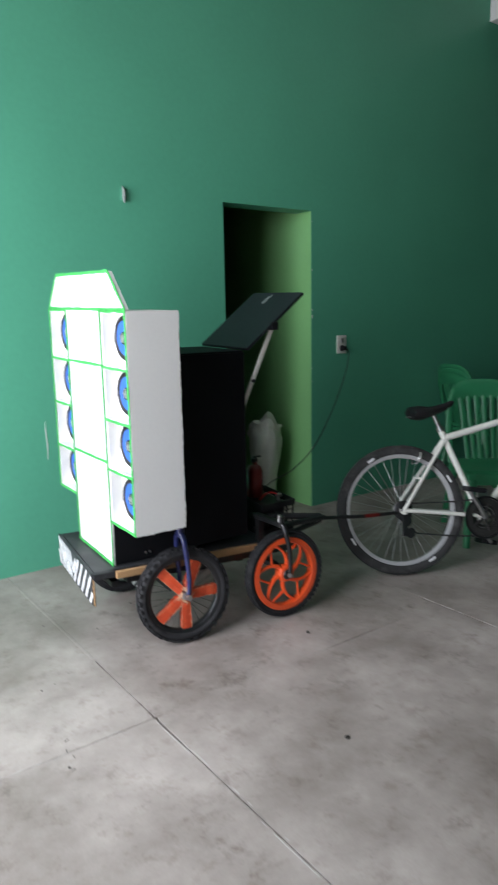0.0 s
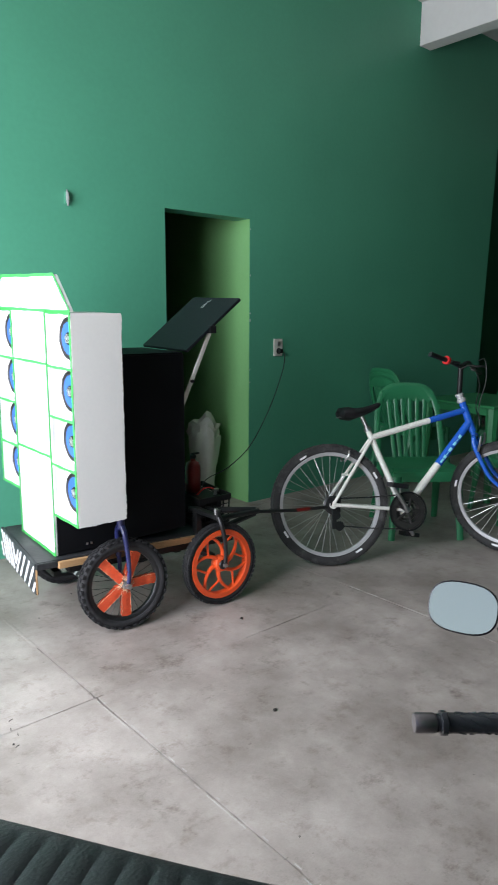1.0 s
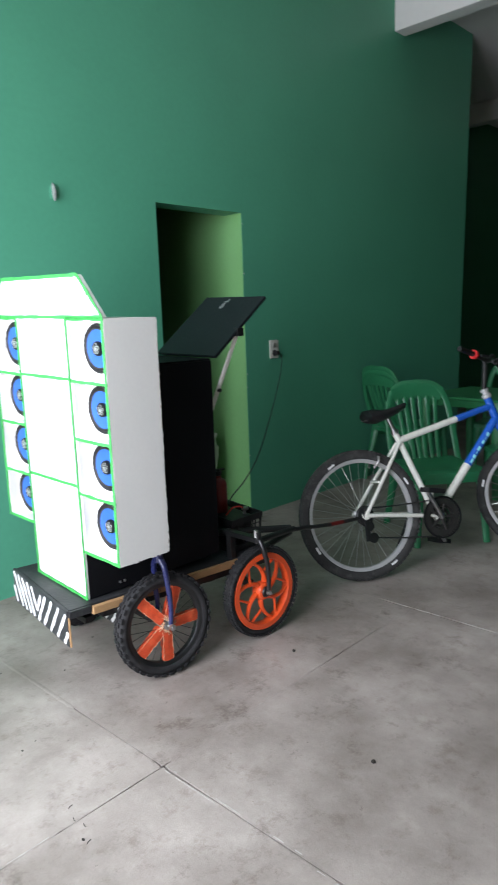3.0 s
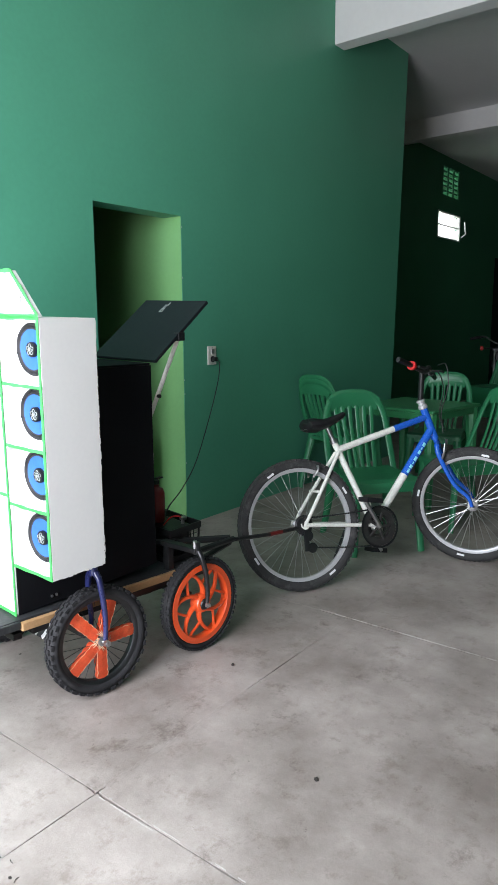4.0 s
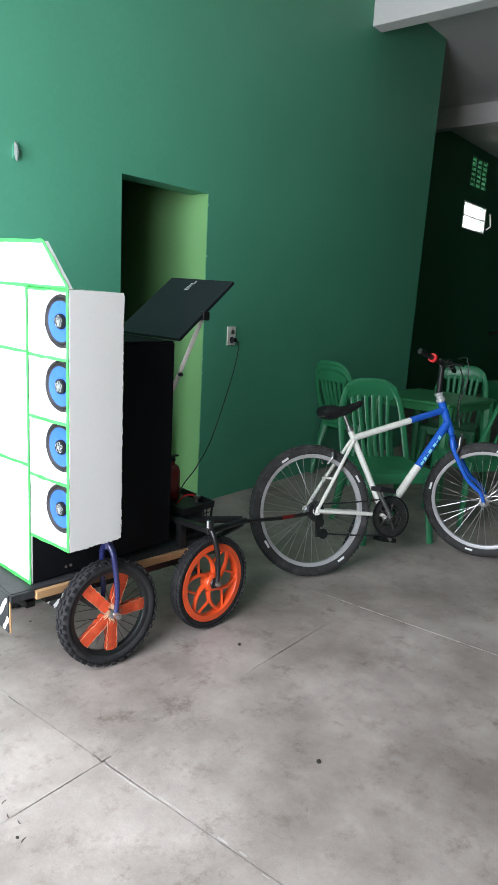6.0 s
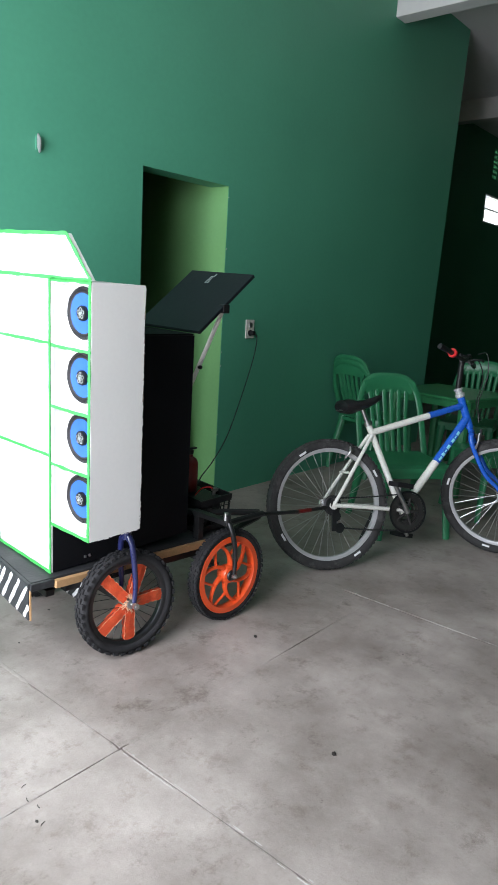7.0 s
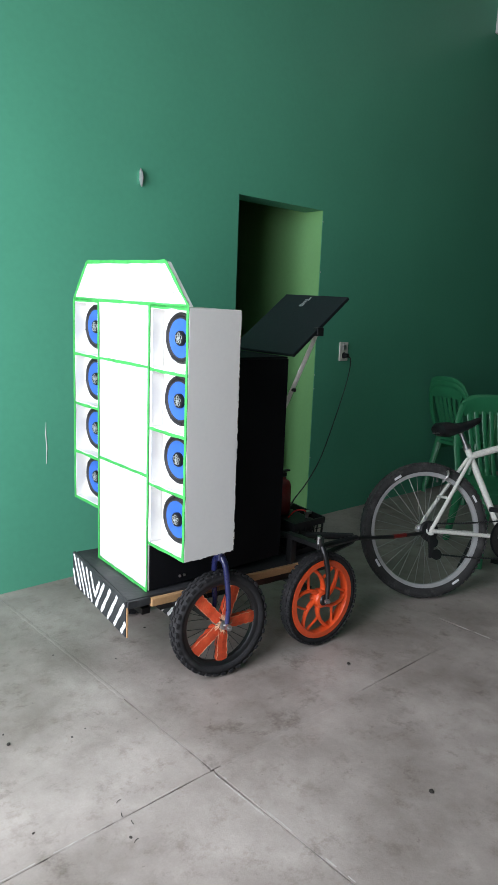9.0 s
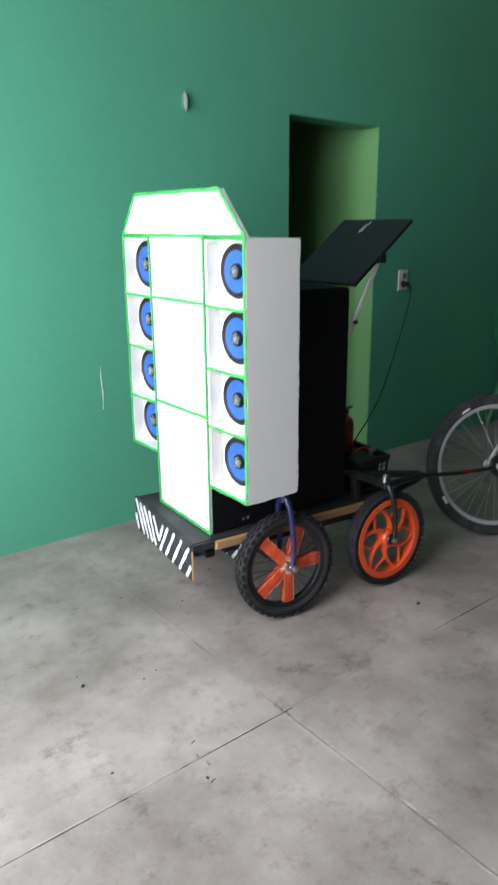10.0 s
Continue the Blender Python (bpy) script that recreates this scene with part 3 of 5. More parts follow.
for u0, u1, v0, v1 in ((0.312, 0.328, 0.392, 0.396), (0.312, 0.328, 0.408, 0.412), (0.312, 0.316, 0.396, 0.408), (0.324, 0.328, 0.396, 0.408), (0.332, 0.336, 0.392, 0.412), (0.339, 0.352, 0.396, 0.400), (0.339, 0.352, 0.405, 0.409), (0.356, 0.378, 0.388, 0.393), (0.356, 0.362, 0.396, 0.410)):
    part("badge_bar", box((u0, v0, 0.0072), (u1, v1, 0.0086), 0, ROLL @ LIFT), M_silver, door)
part("prop_strut", tube([(0.812, 0.204, 1.284), (0.680, 0.30, 0.86)], 0.0125, 8, 0.45, (0, 1, 0)), M_bike_white, cart, "worn white flat bar prop")
part("strut_clip", box((0.794, 0.186, 1.264), (0.832, 0.214, 1.300), 0.005), M_black_plastic, cart)
part("strut_bolt", tube([(0.735, 0.242, 1.04), (0.735, 0.262, 1.04)], 0.008, 8), M_black_metal, cart)

# white speaker columns with recessed baffles
BAFFLE = 0.047
COLS = ((0.0, 0.213, (1.352, 1.143, 0.942, 0.746, 0.523)), (0.556, 0.748, (1.352, 1.145, 0.952, 0.757, 0.560)))


def speaker(v, z):
    at = ROLL @ pose(BAFFLE, v, z, 0, 0, -90)
    # lathe turns about y; after the turn its y axis points back along the cart
    rim = part("loudspeaker", lathe([(0.0825, 0.0), (0.0835, -0.006), (0.081, -0.010), (0.0775, -0.010), (0.0735, -0.006), (0.072, -0.003), (0.069, -0.0075), (0.066, -0.0095), (0.0638, -0.008), (0.0638, -0.001), (0.08, -0.0005)], 40, at, closed=True), M_surround, cart, "round loudspeaker with blue cone", True)
    part("cone", lathe([(0.0640, -0.0080), (0.060, -0.0074), (0.052, -0.0062), (0.036, -0.004), (0.004, -0.0015)], 48, at, front=False), M_cone, rim, "glossy blue cone", True)
    part("whizzer_cap", lathe([(0.0235, 0.012), (0.0245, -0.012), (0.022, -0.016), (0.001, -0.016)], 28, at), M_black_plastic, rim, "", True)
    bm = bm_new()
    for k in range(5):
        a = k * math.tau / 5 + 0.3
        c = Vector((0.0125 * math.cos(a), -0.0166, 0.0125 * math.sin(a)))
        sweep(bm, [c + Vector((0.0055 * math.cos(q * math.tau / 10), 0, 0.0055 * math.sin(q * math.tau / 10))) for q in range(11)], 0.0011, 6)
    sweep(bm, [(0, -0.0155, 0), (0, -0.019, 0)], 0.005, 10)
    bmesh.ops.transform(bm, matrix=at, verts=list(bm.verts))
    part("cap_print", bm, M_silver, rim)
    for k in range(8):
        a = k * math.tau / 8 + 0.2
        bolt = tube([(0.0775 * math.cos(a), -0.0095, 0.0775 * math.sin(a)), (0.0775 * math.cos(a), -0.0125, 0.0775 * math.sin(a))], 0.003, 6)
        bmesh.ops.transform(bolt, matrix=at, verts=list(bolt.verts))
        part("screw", bolt, M_black_metal, rim)


def tape(a, b, w=0.0105, face=-0.0018, drift=0.0020):
    """A strip of green tape laid along the front edges, a little uneven."""
    a, b = Vector((0, *a)), Vector((0, *b))
    d = (b - a).normalized()
    s = Vector((0, -d.z, d.y)) * w / 2
    n = 20
    bm = bm_new()
    rows = []
    for k in range(n + 1):
        p = a.lerp(b, k / n)
        q = s * (1 + 0.42 * noise.noise(p * 30)) 
        o = Vector((0, noise.noise(p * 17 + Vector((3, 1, 2))), noise.noise(p * 17))) * drift
        rows.append([bm.verts.new(p + o - q + Vector((face, 0, 0))), bm.verts.new(p + o + q + Vector((face, 0, 0))), bm.verts.new(p + o + q + Vector((face + 0.0014, 0, 0))), bm.verts.new(p + o - q + Vector((face + 0.0014, 0, 0)))])
    for r0, r1 in zip(rows, rows[1:]):
        for k in range(4):
            bm.faces.new((r0[k], r0[(k + 1) % 4], r1[(k + 1) % 4], r1[k]))
    bm.faces.new(rows[0])
    bm.faces.new(rows[-1][::-1])
    bmesh.ops.transform(bm, matrix=ROLL, verts=list(bm.verts))
    part("green_tape", bm, M_tape, cart)


for c, (v0, v1, rows) in enumerate(COLS):
    zt, zb = rows[0], rows[-1]
    sides = ((v0, v0 + 0.012), (v1 - 0.010, v1)) if c == 0 else ((v0, v0 + 0.010), (v1 - 0.012, v1))
    for a, b in sides:
        part("side_panel", box((0.0, a, zb), (0.214, b, zt), 0.002, ROLL), M_white, cart, "white painted side panel")
    part("column_back", box((0.202, v0 + 0.0125, zb + 0.001), (0.214, v1 - 0.0125, zt - 0.001), 0, ROLL), M_black, cart)
    part("column_top", box((0.001, v0 + 0.0125, zt - 0.012), (0.1925, v1 - 0.0125, zt), 0, ROLL), M_white, cart)
    part("column_bottom", box((0.001, v0 + 0.0125, zb), (0.1925, v1 - 0.0125, zb + 0.012), 0, ROLL), M_white, cart)
    part("baffle", box((BAFFLE, v0 + 0.0125, zb + 0.0125), (BAFFLE + 0.012, v1 - 0.0125, zt - 0.0125), 0, ROLL), M_white, cart, "recessed white baffle board")
    for z in rows[1:-1]:
        part("divider", box((0.0, v0 + 0.0125, z - 0.005), (BAFFLE - 0.0005, v1 - 0.0125, z + 0.005), 0, ROLL), M_white, cart)
    for za, zc in zip(rows, rows[1:]):
        speaker((v0 + v1) / 2 - 0.009, (za + zc) / 2 + 0.004)
    for z in rows[:-1]:
        tape((v0, z - 0.003), (v1, z - 0.003))
    tape((v0, zb + 0.005), (v1, zb + 0.005))
    edge = v0 + 0.006 if c == 0 else v1 - 0.006
    tape((edge, zb), (edge, zt), 0.0115, -0.0032)
# chipped paint and torn board along the rear and lower edges of the near column
random.seed(11)
for k in range(26):
    z = 0.53 + 0.79 * random.random()
    h, d = random.uniform(0.006, 0.026), random.uniform(0.001, 0.003)
    part("chipped_edge", box((0.2142, 0.0005, z), (0.2142 + d, 0.0085, z + h), 0.0012, ROLL), M_white, cart)
for k in range(16):
    u = random.uniform(0.03, 0.2)
    w, d = random.uniform(0.005, 0.016), random.uniform(0.001, 0.003)
    part("chipped_edge", box((u, 0.0005, 0.5228 - d), (u + w, 0.009, 0.5228), 0.0008, ROLL), M_white, cart)
for k in range(18):
    z = 0.54 + 0.79 * random.random()
    h, d = random.uniform(0.004, 0.014), random.uniform(0.001, 0.003)
    part("bare_chip", box((0.2135 - d, -0.0007, z), (0.2137, 0.0002, z + h), 0.0004, ROLL), M_bare_board, cart)
# middle boards
MID = ((1.352, 1.146), (1.144, 0.768), (0.766, 0.345))
ACROSS = Matrix(((0, 1, 0, 0), (1, 0, 0, 0), (0, 0, 1, 0), (0, 0, 0, 1)))
RISE = 0.055 * 0.342
for k, (za, zb) in enumerate(MID):
    lift = RISE if k == 2 else 0.0
    part("front_board", prism([(0.2135, zb), (0.5555, zb + lift), (0.5555, za), (0.2135, za)], 0.0, 0.0055, ROLL @ ACROSS, 0.001), (M_white, M_white_satin, M_white)[k], cart, "pale grey satin front board" if k == 1 else "white painted front board")
for z in (1.145, 0.767):
    tape((0.213, z), (0.556, z), 0.0105, -0.0032)
tape((0.217, 0.345), (0.217, 1.35), 0.0095, -0.0046)
tape((0.552, 0.345 + RISE), (0.552, 1.35), 0.0095, -0.0046)
tape((0.213, 0.349), (0.556, 0.349 + RISE), 0.0105, -0.006)
# gabled board on top
crown = [(0.0, 1.354), (0.748, 1.354), (0.645, 1.492), (0.125, 1.492)]
cap = prism([(x, z) for x, z in crown], 0.0, 0.016, None, 0.002)
bmesh.ops.transform(cap, matrix=ROLL @ ACROSS, verts=list(cap.verts))
part("gable_board", cap, M_white, cart, "white gable shaped top board")
for a, b in zip(crown, crown[1:] + crown[:1]):
    ca = Vector((0.374, 1.42))
    pa = Vector(a) + (ca - Vector(a)).normalized() * 0.005
    pb = Vector(b) + (ca - Vector(b)).normalized() * 0.005
    tape(tuple(pa), tuple(pb), 0.0115, -0.0018)
part("scratch", box((-0.0012, 0.083, 1.392), (0.0, 0.0855, 1.432), 0, ROLL), M_debris, cart)


# wheels of the cart
def tread(bm, radius, width, count, rows, block, height):
    for k in range(count):
        a = k * math.tau / count
        for j in range(rows):
            y = (j - (rows - 1) / 2) * width / max(1, rows - 0.4)
            aa = a + (0.5 * math.tau / count if j % 2 else 0)
            drop = 0.30 * abs(y) if rows > 1 else 0
            add_box(bm, (-block[0] / 2, -block[1] / 2, 0), (block[0] / 2, block[1] / 2, height), 0, Matrix.Rotation(-aa, 4, "Y") @ pose(0, y, radius - drop - 0.002))


def tyre_mesh(radius, width, inner, n=56):
    w = width / 2
    return lathe([(inner, -w * 0.62), (inner + 0.008, -w * 0.92), (radius - 0.018, -w), (radius - 0.006, -w * 0.78), (radius, -w * 0.35), (radius, w * 0.35), (radius - 0.006, w * 0.78), (radius - 0.018, w), (inner + 0.008, w * 0.92), (inner, w * 0.62)], n, closed=True)


def spoke_mesh(rh, rr, count, w, r=0.0011):
    bm = bm_new()
    for k in range(count):
        a = k * math.tau / count
        b = a + (0.42 if (k // 2) % 2 else -0.42)
        y = w if k % 2 else -w
        sweep(bm, [(rh * math.cos(b), y, rh * math.sin(b)), (rr * math.cos(a), y * 0.1, rr * math.sin(a))], r, 5)
    return bm


def taped_wheel(place):
    bm = tyre_mesh(0.188, 0.05, 0.153)
    tread(bm, 0.188, 0.05, 36, 4, (0.017, 0.011), 0.008)
    wheel = part("knobbly_wheel", bm, M_rubber, cart, "knobbly black tyre with orange taped spokes", True)
    wheel.matrix_basis = place
    part("rim", lathe([(0.155, -0.017), (0.158, -0.012), (0.158, 0.012), (0.155, 0.017), (0.144, 0.015), (0.138, 0.009), (0.138, -0.009), (0.144, -0.015)], 48, closed=True), M_black_metal, wheel, "", True)
    part("spokes", spoke_mesh(0.022, 0.141, 28, 0.018), M_black_metal, wheel)
    part("hub", lathe([(0.010, -0.036), (0.017, -0.032), (0.017, -0.026), (0.012, -0.02), (0.012, 0.02), (0.017, 0.026), (0.017, 0.032), (0.010, 0.036)], 20), M_steel, wheel, "", True)
    part("axle", tube([(0, -0.075, 0), (0, 0.06, 0)], 0.006, 10), M_steel, wheel)
    part("axle_nut", tube([(0, -0.066, 0), (0, -0.054, 0)], 0.012, 6), M_steel, wheel)
    wrap = bm_new()
    for k in range(26):
        q = k * 2.4
        r0, r1 = 0.014 + 0.004 * math.sin(k * 1.7), 0.030 + 0.008 * math.sin(k * 2.9)
        sweep(wrap, smooth_path([(r0 * math.cos(q), -0.026, r0 * math.sin(q)), (0.6 * r1 * math.cos(q + 0.5), -0.030 - 0.003 * math.sin(k), 0.6 * r1 * math.sin(q + 0.5)), (r1 * math.cos(q + 0.8), -0.024, r1 * math.sin(q + 0.8))], 3), 0.0017, 5)
    part("hub_wrap", wrap, M_fray, wheel, "tangle of frayed tape round the hub")
    for k, deg in enumerate((-1, 64, 131, 219, 271)):
        a = math.radians(deg)
        bm = bm_new()
        n = 12
        rows = []
        for i in range(n):
            t = i / (n - 1)
            r = 0.022 + t * 0.126
            w = 0.0185 + 0.002 * t + 0.0016 * math.sin(i * 2.9 + k * 1.7)
            off = 0.0012 * math.sin(i * 1.3 + k * 2)
            ring = []
            for dy, dw in ((-0.021 + 0.012 * t, -w), (-0.0225 + 0.012 * t, 0), (-0.021 + 0.012 * t, w), (0.006, w), (0.0066, 0), (0.006, -w)):
                p = Vector((r * math.cos(a) - dw * math.sin(a), dy + off, r * math.sin(a) + dw * math.cos(a)))
                ring.append(bm.verts.new(p))
            rows.append(ring)
        for r0, r1 in zip(rows, rows[1:]):
            for q in range(6):
                bm.faces.new((r0[q], r0[(q + 1) % 6], r1[(q + 1) % 6], r1[q]))
        bm.faces.new(rows[0])
        bm.faces.new(rows[-1][::-1])
        edges = [[rows[i][q].co.copy() + Vector((0, -0.0004, 0)) for i in range(n)] for q in (0, 2)]
        tail = [rows[-1][q].co.copy() for q in (0, 1, 2)]
        ribbon = part("taped_spoke", bm, M_orange_tape, wheel, "spoke wrapped in frayed orange tape")
        fr = bm_new()
        for line in edges + [tail]:
            sweep(fr, line, [0.0003 + 0.0007 * abs(math.sin(i * 2.1 + k)) for i in range(len(line))], 5)
        part("frayed_edge", fr, M_fray, ribbon)
    return wheel


def cast_wheel(place):
    bm = tyre_mesh(0.195, 0.044, 0.162)
    tread(bm, 0.194, 0.052, 52, 4, (0.015, 0.010), 0.006)
    wheel = part("cast_wheel", bm, M_rubber, cart, "black tyre on a cast orange five spoke rim", True)
    wheel.matrix_basis = place
    rim = part("rim", lathe([(0.164, -0.021), (0.167, -0.014), (0.167, 0.014), (0.164, 0.021), (0.142, 0.021), (0.138, 0.012), (0.138, -0.012), (0.142, -0.021)], 56, closed=True), M_orange, wheel, "bright orange cast rim", True)
    for k in range(6):
        a = k * math.tau / 6 + 0.25
        main = []
        for i in range(10):
            t = i / 9
            main.append((0.026 + t * 0.116, a + 0.15 * math.sin(t * math.pi) + 0.78 * t ** 1.8))
        part("cast_spoke", tube([(r * math.cos(q), -0.004, r * math.sin(q)) for r, q in main], [0.0125, 0.0115, 0.0105, 0.0095, 0.009, 0.0085, 0.008, 0.0075, 0.0075, 0.0085], 8, 1.2, (0, 1, 0)), M_orange, wheel, "", True)
        r0, q0 = main[4]
        twig = [(r0 + (0.141 - r0) * i / 5, q0 - 0.42 * math.sin(i / 5 * 1.5)) for i in range(6)]
        part("cast_branch", tube([(r * math.cos(q), -0.003, r * math.sin(q)) for r, q in twig], [0.007, 0.006, 0.0055, 0.0055, 0.006, 0.008], 8, 1.1, (0, 1, 0)), M_orange, wheel, "", True)
    part("hub", lathe([(0.018, -0.03), (0.034, -0.024), (0.04, -0.012), (0.04, 0.012), (0.034, 0.024), (0.018, 0.03)], 28), M_orange, wheel, "", True)
    part("axle", tube([(0, -0.06, 0), (0, 0.05, 0)], 0.006, 10), M_steel, wheel)
    part("axle_cap", lathe([(0.011, -0.036), (0.02, -0.034), (0.024, -0.028), (0.024, -0.02)], 18), M_black_metal, wheel, "", True)
    part("axle_nut", tube([(0, -0.05, 0), (0, -0.04, 0)], 0.011, 6), M_steel, wheel)
    return wheel


W1 = pose(0.249, 0.103, 0.203, 0, 0, -9) @ pose(0, 0, 0, -4, 0, 0)
W2 = pose(0.729, 0.036, 0.198, 0, 0, -5) @ pose(0, 0, 0, -2, 8, 0)
W3 = pose(0.285, 0.745, 0.195, 5, 15, 180)
W4 = pose(0.735, 0.76, 0.195, 2, 40, 180)
taped_wheel(W1 @ Matrix.Scale(1.05, 4))
taped_wheel(W3)
cast_wheel(W2)
cast_wheel(W4)


def fork(v, outer, u, z, top, both, du=0.0):
    bm = bm_new()
    for s in ((-1, 1) if both else (outer,)):
        pts = smooth_path([(u + du, v + s * 0.012, top), (u + du, v + s * 0.032, top - 0.035), (u + du * 0.45 + 0.006, v + s * 0.040, z + 0.13), (u + 0.008, v + s * 0.040, z + 0.06), (u, v + s * 0.044, z - 0.008)], 5)
        sweep(bm, pts, [0.0125 - 0.004 * i / (len(pts) - 1) for i in range(len(pts))], 10)
    sweep(bm, [(u + du, v, top - 0.012), (u + du, v, top + 0.035)], 0.016, 12)
    if both:
        sweep(bm, [(u + du, v - 0.03, top - 0.02), (u + du, v, top - 0.002), (u + du, v + 0.03, top - 0.02)], 0.012, 10)
    return bm


part("fork", fork(0.106, -1, 0.249, 0.203, 0.462, True, -0.004), M_navy, cart, "navy blue bicycle fork", True)
part("fork", fork(0.745, 1, 0.285, 0.198, 0.462, True, -0.004), M_navy, cart, "navy blue bicycle fork", True)
part("fork", fork(0.038, -1, 0.726, 0.195, 0.425, False, -0.01), M_black_metal, cart, "black curved fork leg", True)
part("fork", fork(0.76, 1, 0.735, 0.195, 0.425, False, -0.01), M_black_metal, cart, "black curved fork leg", True)
part("fork_bracket", box((0.222, 0.09, 0.492), (0.262, 0.2125, 0.515), 0.004), M_black_metal, cart)
part("fork_bracket", box((0.262, 0.558, 0.492), (0.302, 0.77, 0.515), 0.004), M_black_metal, cart)
part("fork_bracket", box((0.696, 0.03, 0.415), (0.731, 0.225, 0.437), 0.004), M_black_metal, cart)
part("fork_bracket", box((0.705, 0.60, 0.415), (0.74, 0.775, 0.437), 0.004), M_black_metal, cart)
part("bracket_post", box((0.707, 0.19, 0.30), (0.738, 0.222, 0.415), 0.003), M_black_metal, cart)
part("bracket_post", box((0.702, 0.58, 0.34), (0.738, 0.62, 0.415), 0.003), M_black_metal, cart)
part("fork_bolt", tube([(0.708, 0.038, 0.437), (0.708, 0.038, 0.468)], 0.009, 8), M_steel, cart)
# drawbar that couples the cart to the bicycle
part("drawbar", tube([(0.74, 0.30, 0.40), (1.02, 0.115, 0.385)], 0.016, 8), M_black_metal, cart)
part("drawbar", tube([(0.74, 0.07, 0.405), (1.02, 0.095, 0.385)], 0.014, 8), M_black_metal, cart)
part("drawbar", tube([(0.80, 0.10, 0.345), (1.0, 0.10, 0.375)], 0.014, 8), M_black_metal, cart)
part("coupling_rod", tube([(1.0, 0.105, 0.382), (1.28, 0.075, 0.345), (1.52, 0.055, 0.325)], 0.0095, 8), M_black_metal, cart)
part("red_sleeve", tube([(1.27, 0.076, 0.3465), (1.36, 0.069, 0.339)], 0.0105, 8), M_dark_red, cart)
part("coupling_plate", box((1.49, 0.030, 0.290), (1.57, 0.040, 0.385), 0.003), M_black_plastic, cart)

# crate with battery and bottle on the deck behind the cabinet
crate = thing("crate", CART @ pose(0.752, 0.235, deck_z(0.84) + 0.008, math.degrees(math.atan(TILT)), 0, 0), "black plastic crate with lattice sides on cart deck", "crate")
cx, cy, cz = 0.195, 0.24, 0.155
part("crate_base", box((0, 0, 0), (cx, cy, 0.008)), M_black_plastic, crate)
for z0, z1 in ((0.008, 0.028), (cz - 0.03, cz)):
    part("crate_band", box((-0.002, -0.002, z0), (cx + 0.002, 0.006, z1), 0.001), M_black_plastic, crate)
    part("crate_band", box((-0.002, cy - 0.006, z0), (cx + 0.002, cy + 0.002, z1), 0.001), M_black_plastic, crate)
    part("crate_band", box((-0.002, 0.0062, z0), (0.006, cy - 0.0062, z1), 0.001), M_black_plastic, crate)
    part("crate_band", box((cx - 0.006, 0.0062, z0), (cx + 0.002, cy - 0.0062, z1), 0.001), M_black_plastic, crate)
for k in range(6):
    x = 0.004 + k * (cx - 0.011) / 5
    part("crate_slat", box((x, 0, 0.029), (x + 0.004, 0.004, cz - 0.031)), M_black_plastic, crate)
for k in range(6):
    y = 0.008 + k * (cy - 0.02) / 5
    part("crate_slat", box((cx - 0.004, y, 0.029), (cx, y + 0.004, cz - 0.031)), M_black_plastic, crate)
for k in range(3):
    z = 0.05 + k * 0.026
    part("crate_wire", box((0.002, 0.0045, z), (cx - 0.002, 0.0075, z + 0.003)), M_black_plastic, crate)
battery = thing("battery", CART @ pose(0.785, 0.265, deck_z(0.84) + 0.020, math.degrees(math.atan(TILT)), 0, 0), "black car battery with clamped terminals in crate", "battery")
part("case", box((0, 0, 0), (0.13, 0.165, 0.13), 0.006), M_black_plastic, battery)
part("terminal", tube([(0.11, 0.03, 0.13), (0.11, 0.03, 0.15)], 0.008, 10), M_steel, battery)
part("terminal_clamp", box((0.098, 0.018, 0.148), (0.125, 0.04, 0.162), 0.002), M_steel, battery)
part("red_lead", tube(smooth_path([(0.11, 0.03, 0.155), (0.08, 0.035, 0.17), (0.05, 0.05, 0.165), (0.02, 0.06, 0.135)]), 0.0032, 6), M_red, battery)
bottle = thing("red_canister", CART @ pose(0.825, 0.375, deck_z(0.84) + 0.163), "dark red canister standing on battery", "canister")
lz = Matrix.Rotation(radians(90), 4, "X")
part("body", lathe([(0.034, 0.0), (0.038, 0.006), (0.038, 0.13), (0.03, 0.15), (0.014, 0.16), (0.013, 0.17)], 28, lz), M_dark_red, bottle, "", True)
part("valve", lathe([(0.012, 0.17), (0.016, 0.174), (0.016, 0.188), (0.006, 0.194)], 16, lz), M_black_plastic, bottle, "", True)
part("lever", box((-0.005, -0.04, 0.192), (0.035, -0.02, 0.199), 0.002, pose(0, 0.03, 0)), M_black_plastic, bottle)
for k in range(3):
    part("label_bar", box((0.0395, -0.014, 0.06 + 0.022 * k), (0.0405, 0.012, 0.07 + 0.022 * k)), M_silver, bottle)

# power cord from wall socket to cart
socket = thing("wall_socket", pose(0.93, 0, 1.062), "ivory double switch and socket plate on green wall", "socket")
part("plate", box((0, -0.010, 0), (0.085, -0.0005, 0.125), 0.004), M_socket, socket)
part("switch_key", box((0.028, -0.016, 0.075), (0.058, -0.0105, 0.105), 0.002, None), M_steel, socket)
part("outlet", tube([(0.043, -0.0105, 0.037), (0.043, -0.0135, 0.037)], 0.021, 20), M_black_plastic, socket)
for z in (0.008, 0.117):
    part("screw", tube([(0.0425, -0.0105, z), (0.0425, -0.012, z)], 0.003, 8), M_steel, socket)
cord = thing("power_cord", pose(0, 0, 0), "thin black power cord plugged into wall socket", "cord")
part("plug", box((0.958, -0.045, 1.085), (0.99, -0.0145, 1.113), 0.006), M_black_plastic, cord)
